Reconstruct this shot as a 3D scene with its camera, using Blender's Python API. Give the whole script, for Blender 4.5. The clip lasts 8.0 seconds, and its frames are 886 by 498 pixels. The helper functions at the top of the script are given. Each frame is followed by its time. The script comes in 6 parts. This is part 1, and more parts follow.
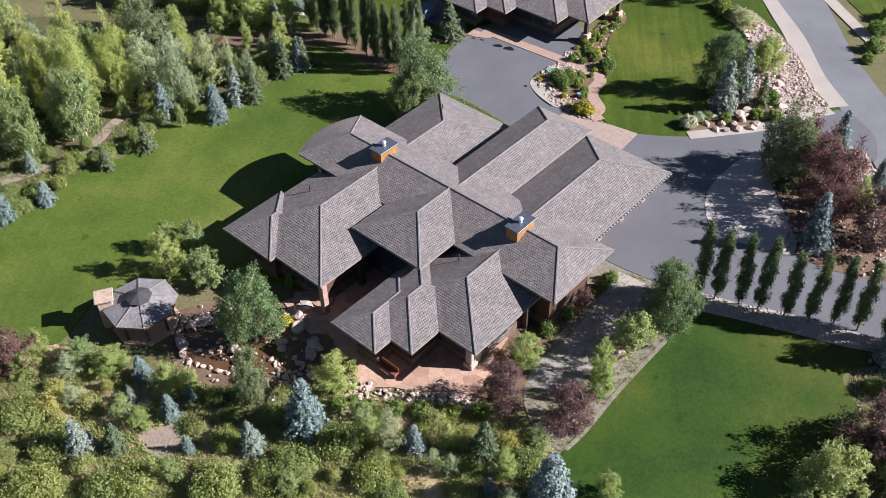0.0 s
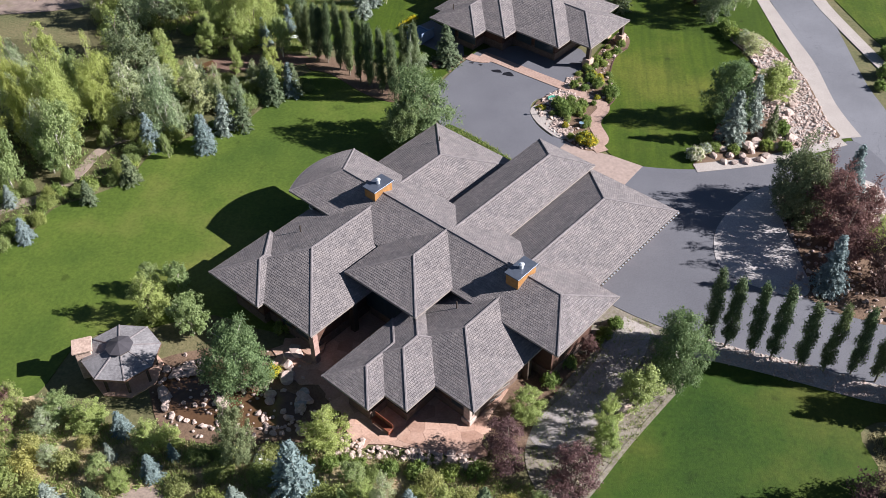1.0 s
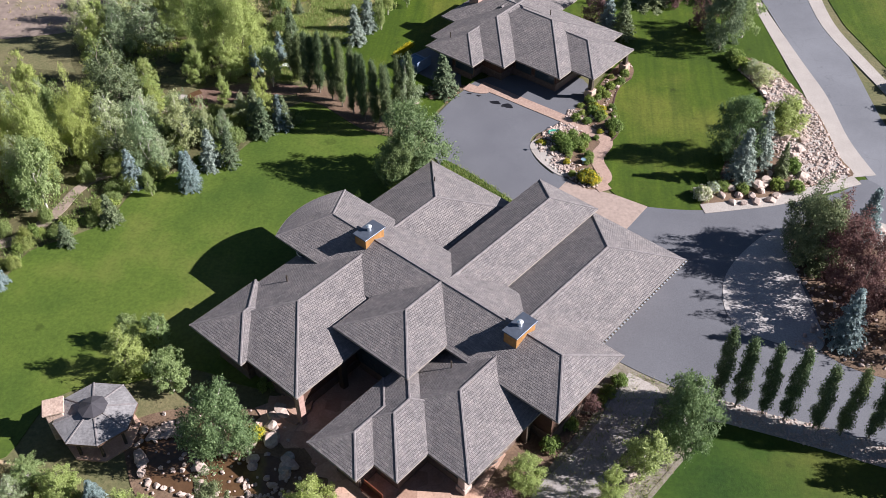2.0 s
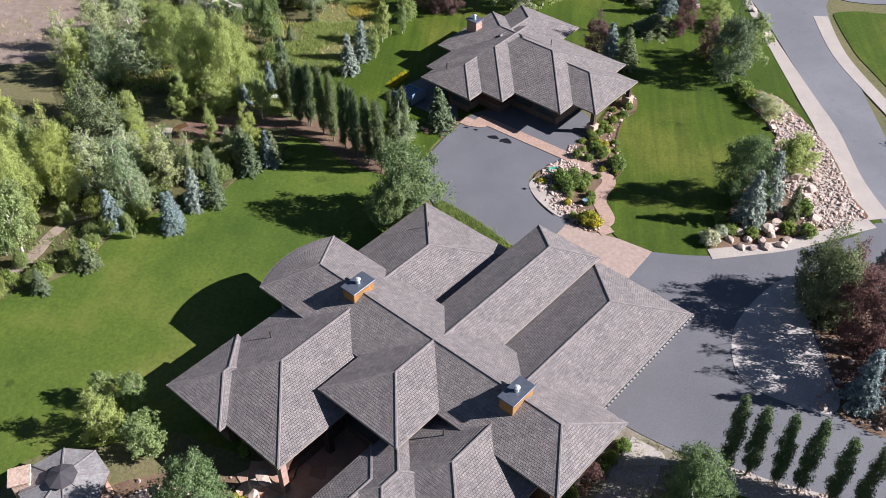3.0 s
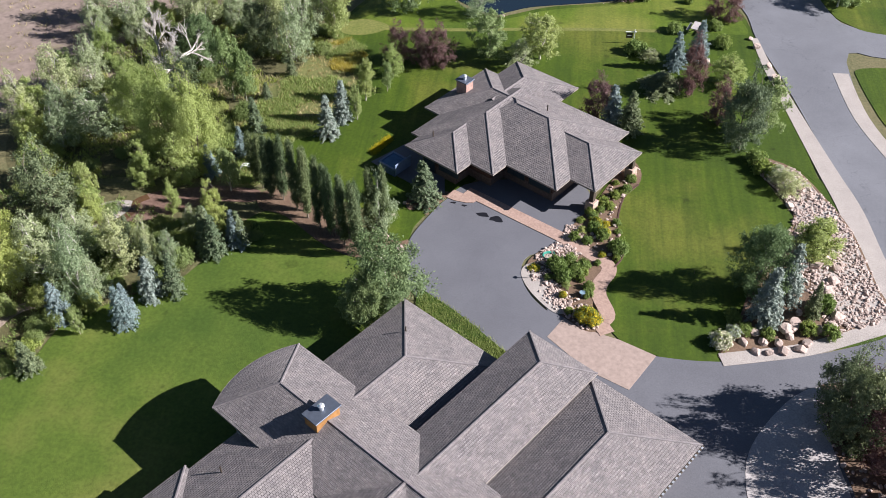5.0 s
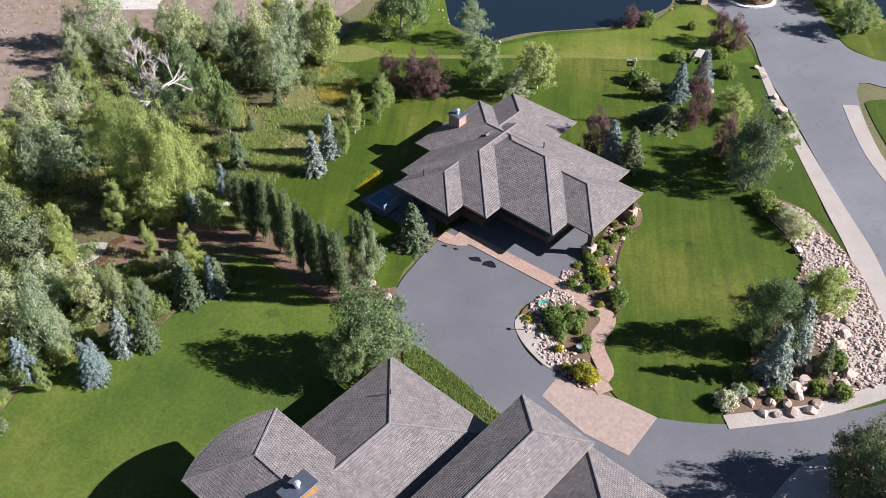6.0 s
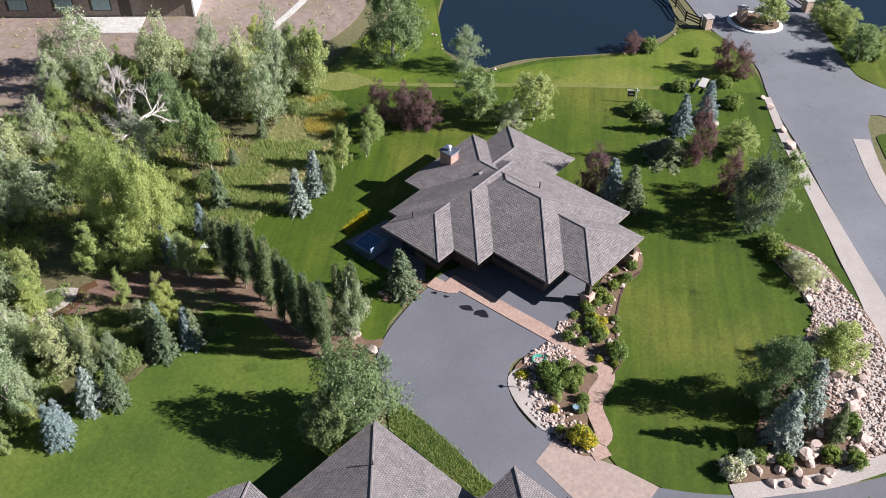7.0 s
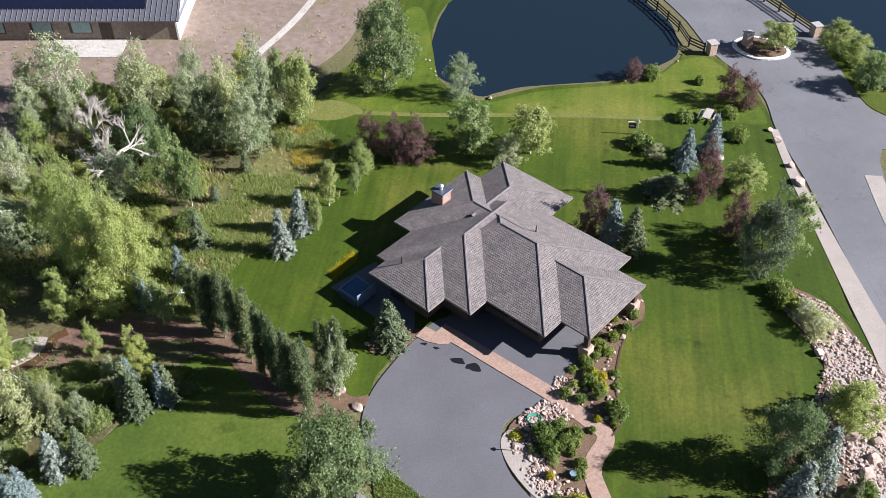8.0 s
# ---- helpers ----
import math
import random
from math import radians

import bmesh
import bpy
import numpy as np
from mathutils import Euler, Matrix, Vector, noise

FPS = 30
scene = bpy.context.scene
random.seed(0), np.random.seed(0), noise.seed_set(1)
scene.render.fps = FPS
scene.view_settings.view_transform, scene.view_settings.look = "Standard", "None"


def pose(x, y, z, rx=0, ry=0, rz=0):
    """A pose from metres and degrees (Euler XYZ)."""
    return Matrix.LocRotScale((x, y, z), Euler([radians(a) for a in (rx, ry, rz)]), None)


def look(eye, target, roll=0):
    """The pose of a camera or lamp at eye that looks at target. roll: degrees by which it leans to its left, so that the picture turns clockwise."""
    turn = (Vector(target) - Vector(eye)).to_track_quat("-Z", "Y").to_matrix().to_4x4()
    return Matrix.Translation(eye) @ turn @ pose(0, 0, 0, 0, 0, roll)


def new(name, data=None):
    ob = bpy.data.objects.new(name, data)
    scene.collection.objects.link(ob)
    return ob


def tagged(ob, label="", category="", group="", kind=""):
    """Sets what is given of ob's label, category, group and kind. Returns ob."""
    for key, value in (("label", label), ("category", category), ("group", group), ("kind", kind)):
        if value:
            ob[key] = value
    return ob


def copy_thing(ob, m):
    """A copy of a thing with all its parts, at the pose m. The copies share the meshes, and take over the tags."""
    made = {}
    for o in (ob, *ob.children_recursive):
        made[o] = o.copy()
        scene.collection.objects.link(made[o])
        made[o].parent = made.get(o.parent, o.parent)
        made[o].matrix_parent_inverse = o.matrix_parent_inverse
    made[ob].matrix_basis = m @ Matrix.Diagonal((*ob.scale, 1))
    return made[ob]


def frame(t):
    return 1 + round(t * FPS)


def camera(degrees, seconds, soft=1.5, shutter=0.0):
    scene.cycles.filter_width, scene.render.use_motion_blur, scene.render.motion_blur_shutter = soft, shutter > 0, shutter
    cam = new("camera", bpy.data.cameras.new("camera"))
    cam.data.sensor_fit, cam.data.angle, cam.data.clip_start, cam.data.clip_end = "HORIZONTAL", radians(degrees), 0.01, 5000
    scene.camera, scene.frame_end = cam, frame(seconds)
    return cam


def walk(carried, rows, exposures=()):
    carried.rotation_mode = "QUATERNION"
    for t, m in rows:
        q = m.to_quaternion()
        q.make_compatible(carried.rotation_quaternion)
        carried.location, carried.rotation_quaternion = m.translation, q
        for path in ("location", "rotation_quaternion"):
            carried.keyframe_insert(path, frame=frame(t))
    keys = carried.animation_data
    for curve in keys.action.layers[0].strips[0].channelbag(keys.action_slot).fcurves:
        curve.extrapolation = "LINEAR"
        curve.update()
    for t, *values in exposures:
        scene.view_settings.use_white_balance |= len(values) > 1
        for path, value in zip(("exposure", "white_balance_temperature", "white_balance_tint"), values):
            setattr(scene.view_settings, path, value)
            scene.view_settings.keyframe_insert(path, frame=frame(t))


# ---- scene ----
# ---- camera ----
cam = camera(50.0, 8.0, soft=0.5)
ROWS = [
    (0.0, -0.02, 0.13, 56.65, 7.071, -42.880, -0.917),
    (0.5, -0.38, 2.60, 56.58, 6.867, -42.852, -0.747),
    (1.0, -0.60, 5.23, 56.62, 6.810, -42.825, -0.676),
    (1.5, -0.81, 8.04, 56.60, 6.758, -42.774, -0.549),
    (3.0, -0.81, 16.45, 56.62, 6.926, -42.481, -0.427),
    (3.5, -0.70, 19.37, 56.65, 7.029, -42.447, -0.369),
    (4.0, -0.60, 22.32, 56.60, 7.129, -42.395, -0.357),
    (4.5, -0.45, 25.24, 56.63, 7.216, -42.359, -0.315),
    (6.0, -0.05, 34.08, 56.71, 7.435, -42.264, -0.224),
    (6.5, 0.05, 37.09, 56.67, 7.474, -42.247, -0.197),
    (7.0, 0.07, 40.12, 56.55, 7.459, -42.209, -0.043),
    (7.5, 0.09, 43.05, 56.57, 7.483, -42.228, 0.018),
    (8.0, 0.02, 45.98, 56.51, 7.410, -42.214, 0.182),
]
walk(cam, [(t, pose(x, y, z, 90 + pitch, 0, yaw) @ pose(0, 0, 0, 0, 0, roll)) for t, x, y, z, yaw, pitch, roll in ROWS])

# ---- light ----
SUN_AZ, SUN_EL = 2.0, 30.5
world = bpy.data.worlds.new("sky")
scene.world = world
world.use_nodes = True
wn = world.node_tree
wn.nodes.clear()
sky = wn.nodes.new("ShaderNodeTexSky")
sky.sky_type, sky.sun_disc = "NISHITA", False
sky.altitude, sky.air_density, sky.dust_density = 2000.0, 0.75, 0.4
sky.sun_elevation, sky.sun_rotation = radians(SUN_EL), radians(90 - SUN_AZ)
sky_bg = wn.nodes.new("ShaderNodeBackground")
sky_bg.inputs["Strength"].default_value = 0.042
sky_out = wn.nodes.new("ShaderNodeOutputWorld")
wn.links.new(sky.outputs[0], sky_bg.inputs[0])
wn.links.new(sky_bg.outputs[0], sky_out.inputs[0])
sun = new("sun", bpy.data.lights.new("sun", "SUN"))
sun.data.energy, sun.data.angle, sun.data.color = 5.0, radians(0.55), (1.0, 0.975, 0.99)
_to = Vector((math.cos(radians(SUN_AZ)) * math.cos(radians(SUN_EL)), math.sin(radians(SUN_AZ)) * math.cos(radians(SUN_EL)), math.sin(radians(SUN_EL))))
sun.matrix_world = look(_to * 200, (0, 0, 0))
scene.view_settings.exposure = 1.19

# ---- materials ----


class Mat:
    """A node material with a principled shader and short helpers."""

    def __init__(self, name, rough=0.8, metal=0.0, spec=0.3):
        self.m = bpy.data.materials.new(name)
        self.m.use_nodes = True
        self.t = self.m.node_tree
        self.b = self.t.nodes["Principled BSDF"]
        self.b.inputs["Roughness"].default_value = rough
        self.b.inputs["Metallic"].default_value = metal
        self.b.inputs["Specular IOR Level"].default_value = spec

    def node(self, kind, **kw):
        n = self.t.nodes.new("ShaderNode" + kind)
        for k, v in kw.items():
            setattr(n, k, v)
        return n

    def link(self, a, b):
        self.t.links.new(a, b)

    def coord(self, which="Object", scale=(1, 1, 1)):
        c = self.node("TexCoord")
        mp = self.node("Mapping")
        mp.inputs["Scale"].default_value = scale
        self.link(c.outputs[which], mp.inputs[0])
        return mp.outputs[0]

    def noise(self, scale, detail=4, vec=None, rough=0.6):
        n = self.node("TexNoise")
        n.inputs["Scale"].default_value, n.inputs["Detail"].default_value, n.inputs["Roughness"].default_value = scale, detail, rough
        self.link(vec if vec is not None else self.coord(), n.inputs["Vector"])
        return n.outputs["Fac"]

    def ramp(self, fac, stops):
        r = self.node("ValToRGB")
        e = r.color_ramp.elements
        while len(e) < len(stops):
            e.new(0.5)
        for k, (p, c) in zip(e, stops):
            k.position, k.color = p, (*c, 1)
        self.link(fac, r.inputs[0])
        return r.outputs[0]

    def mix(self, fac, a, b, how="MIX"):
        n = self.node("Mix", data_type="RGBA", blend_type=how)
        for s, v in ((n.inputs[0], fac), (n.inputs[6], a), (n.inputs[7], b)):
            if isinstance(v, (int, float)):
                s.default_value = v
            elif isinstance(v, tuple):
                s.default_value = (*v, 1)
            else:
                self.link(v, s)
        return n.outputs[2]

    def color(self, c):
        if isinstance(c, tuple):
            self.b.inputs["Base Color"].default_value = (*c, 1)
        else:
            self.link(c, self.b.inputs["Base Color"])
        return self

    def bump(self, height, strength=0.4, dist=0.03):
        n = self.node("Bump")
        n.inputs["Strength"].default_value, n.inputs["Distance"].default_value = strength, dist
        self.link(height, n.inputs["Height"])
        self.link(n.outputs[0], self.b.inputs["Normal"])
        return self


def two_tone(name, a, b, big=0.2, fine=6.0, rough=0.85, bump=0.4, dist=0.03, c=None, spec=0.3):
    """Colour between a and b at two scales, with fine relief."""
    k = Mat(name, rough, spec=spec)
    v = k.coord()
    f1, f2 = k.noise(big, 5, v), k.noise(fine, 5, v)
    base = k.ramp(f1, [(0.35, a), (0.65, b)])
    lo = tuple(x * 0.6 for x in a)
    hi = tuple(min(1, x * 1.35) for x in b)
    grain = k.ramp(f2, [(0.3, lo), (0.7, hi)])
    col = k.mix(0.45, base, grain)
    if c:
        f3 = k.noise(big * 3.1, 6, v, 0.7)
        msk = k.ramp(f3, [(0.52, (0, 0, 0)), (0.64, (1, 1, 1))])
        col = k.mix(msk, col, c)
    k.color(col)
    if bump:
        k.bump(f2, bump, dist)
    return k.m


def leafy(name, a, b, trans=0.35, rough=0.65):
    """Foliage: colour varies by tree and by place, and light shines through the leaves."""
    k = Mat(name, rough, spec=0.4)
    info = k.node("ObjectInfo")
    geo = k.node("NewGeometry")
    rnd = k.ramp(geo.outputs["Random Per Island"], [(0.0, tuple(x * 0.8 for x in a)), (0.6, tuple(x * 1.08 for x in a)), (1.0, tuple(0.5 * (x + y) for x, y in zip(a, b)))])
    hue = k.ramp(info.outputs["Random"], [(0.0, (0.78, 0.85, 0.8)), (0.5, (1.0, 1.0, 1.0)), (1.0, (1.22, 1.12, 0.95))])
    col = k.mix(1.0, rnd, hue, "MULTIPLY")
    k.color(col)
    tr = k.node("BsdfTranslucent")
    k.link(col, tr.inputs[0])
    ms = k.node("MixShader")
    ms.inputs[0].default_value = trans
    k.link(k.b.outputs[0], ms.inputs[1])
    k.link(tr.outputs[0], ms.inputs[2])
    k.link(ms.outputs[0], k.t.nodes["Material Output"].inputs[0])
    return k.m


def shingles():
    """Small weathered shakes: running bond with uneven tones, flecks and streaks."""
    k = Mat("roof_shingles", 0.85, spec=0.2)
    uv = k.coord("UV")
    br = k.node("TexBrick", offset=0.5)
    br.inputs["Scale"].default_value = 1.0
    br.inputs["Brick Width"].default_value, br.inputs["Row Height"].default_value = 0.2, 0.2
    br.inputs["Mortar Size"].default_value = 0.025
    br.inputs["Mortar Smooth"].default_value = 0.9
    br.inputs["Bias"].default_value = 0.0
    br.inputs["Color1"].default_value = (0.197, 0.177, 0.177, 1)
    br.inputs["Color2"].default_value = (0.236, 0.213, 0.212, 1)
    br.inputs["Mortar"].default_value = (0.199, 0.179, 0.179, 1)
    k.link(uv, br.inputs["Vector"])
    st = k.ramp(k.noise(0.35, 6, uv, 0.65), [(0.3, (0.84, 0.84, 0.85)), (0.7, (1.12, 1.1, 1.08))])
    col = k.mix(1.0, br.outputs["Color"], st, "MULTIPLY")
    patch = k.ramp(k.noise(1.3, 3, uv, 0.5), [(0.36, (0.9, 0.9, 0.91)), (0.52, (1, 1, 1)), (0.66, (1.12, 1.11, 1.09))])
    col = k.mix(1.0, col, patch, "MULTIPLY")
    for turn in (35, -40):
        mp = k.node("Mapping")
        mp.inputs["Scale"].default_value, mp.inputs["Rotation"].default_value = (2.2, 7.0, 1.0), (0, 0, radians(turn))
        k.link(uv, mp.inputs[0])
        fleck = k.ramp(k.noise(1.0, 4, mp.outputs[0], 0.7), [(0.32, (0.84, 0.83, 0.84)), (0.52, (1, 1, 1)), (0.66, (1.26, 1.25, 1.24))])
        col = k.mix(1.0, col, fleck, "MULTIPLY")
    k.color(col)
    inv = k.node("Math", operation="SUBTRACT")
    inv.inputs[0].default_value = 1.0
    k.link(br.outputs["Fac"], inv.inputs[1])
    grit = k.node("Math", operation="MULTIPLY_ADD")
    grit.inputs[1].default_value = 0.5
    k.link(k.noise(6.0, 4, uv, 0.75), grit.inputs[0])
    k.link(inv.outputs[0], grit.inputs[2])
    k.bump(grit.outputs[0], 1.0, 0.05)
    return k.m


def grass(name, a, b, c, streak=1.0):
    k = Mat(name, 0.75, spec=0.2)
    v = k.coord()
    base = k.ramp(k.noise(0.06, 5, v), [(0.37, a), (0.5, b), (0.64, c)])
    fine = k.ramp(k.noise(3.2, 6, v, 0.75), [(0.3, (0.72, 0.72, 0.7)), (0.7, (1.28, 1.24, 1.2))])
    col = k.mix(1.0, base, fine, "MULTIPLY")
    mp = k.node("Mapping")
    mp.inputs["Scale"].default_value, mp.inputs["Rotation"].default_value = (1.1, 0.05, 1.0), (0, 0, radians(-8))
    k.link(v, mp.inputs[0])
    col = k.mix(streak, col, k.ramp(k.noise(1.0, 4, mp.outputs[0], 0.7), [(0.32, (0.74, 0.79, 0.76)), (0.68, (1.24, 1.18, 1.1))]), "MULTIPLY")
    dots = k.ramp(k.noise(0.55, 3, v, 0.5), [(0.24, (0.62, 0.62, 0.6)), (0.34, (1, 1, 1))])
    k.color(k.mix(1.0, col, dots, "MULTIPLY"))
    k.bump(k.noise(14.0, 4, v, 0.8), 0.6, 0.05)
    return k.m


def asphalt(name, a, b, cracks=False):
    k = Mat(name, 0.7, spec=0.35)
    v = k.coord()
    base = k.ramp(k.noise(0.12, 6, v), [(0.3, a), (0.7, b)])
    fine = k.ramp(k.noise(9.0, 5, v, 0.8), [(0.3, (0.8, 0.8, 0.8)), (0.7, (1.2, 1.2, 1.2))])
    col = k.mix(1.0, base, fine, "MULTIPLY")
    if cracks:
        vo = k.node("TexVoronoi", feature="DISTANCE_TO_EDGE")
        vo.inputs["Scale"].default_value = 0.12
        wob = k.node("Mix", data_type="VECTOR")
        wob.inputs[0].default_value = 0.12
        nz = k.node("TexNoise")
        nz.inputs["Scale"].default_value = 0.7
        k.link(v, nz.inputs["Vector"])
        k.link(v, wob.inputs[4])
        sc = k.node("VectorMath", operation="SCALE")
        sc.inputs[3].default_value = 30
        k.link(nz.outputs["Color"], sc.inputs[0])
        k.link(sc.outputs[0], wob.inputs[5])
        k.link(wob.outputs[1], vo.inputs["Vector"])
        crk = k.ramp(vo.outputs["Distance"], [(0.0, (0.72, 0.72, 0.72)), (0.006, (1, 1, 1))])
        col = k.mix(1.0, col, crk, "MULTIPLY")
    k.color(col)
    k.bump(k.noise(30.0, 3, v), 0.25, 0.01)
    return k.m


def plain(name, col, rough=0.6, metal=0.0, spec=0.4):
    k = Mat(name, rough, metal, spec)
    f = k.noise(3.0, 4)
    k.color(k.mix(1.0, col, k.ramp(f, [(0.3, (0.85, 0.85, 0.85)), (0.7, (1.15, 1.15, 1.15))]), "MULTIPLY"))
    return k.m


def water():
    k = Mat("pond_water", 0.06, spec=0.5)
    k.color((0.01, 0.019, 0.03))
    k.bump(k.noise(1.4, 3), 0.12, 0.03)
    return k.m


def flagstone():
    """Red sandstone; each slab has a tone of its own."""
    k = Mat("red_flagstone", 0.85, spec=0.2)
    v = k.coord()
    base = k.ramp(k.noise(0.7, 5, v), [(0.35, (0.40, 0.25, 0.19)), (0.65, (0.49, 0.325, 0.26))])
    tone = k.ramp(k.node("ObjectInfo").outputs["Random"], [(0.0, (0.78, 0.74, 0.72)), (0.5, (1, 1, 1)), (1.0, (1.14, 1.12, 1.1))])
    fine = k.noise(6.0, 5, v)
    col = k.mix(1.0, k.mix(1.0, base, tone, "MULTIPLY"), k.ramp(fine, [(0.3, (0.85, 0.85, 0.85)), (0.7, (1.12, 1.12, 1.12))]), "MULTIPLY")
    k.color(col)
    k.bump(fine, 0.3, 0.02)
    return k.m


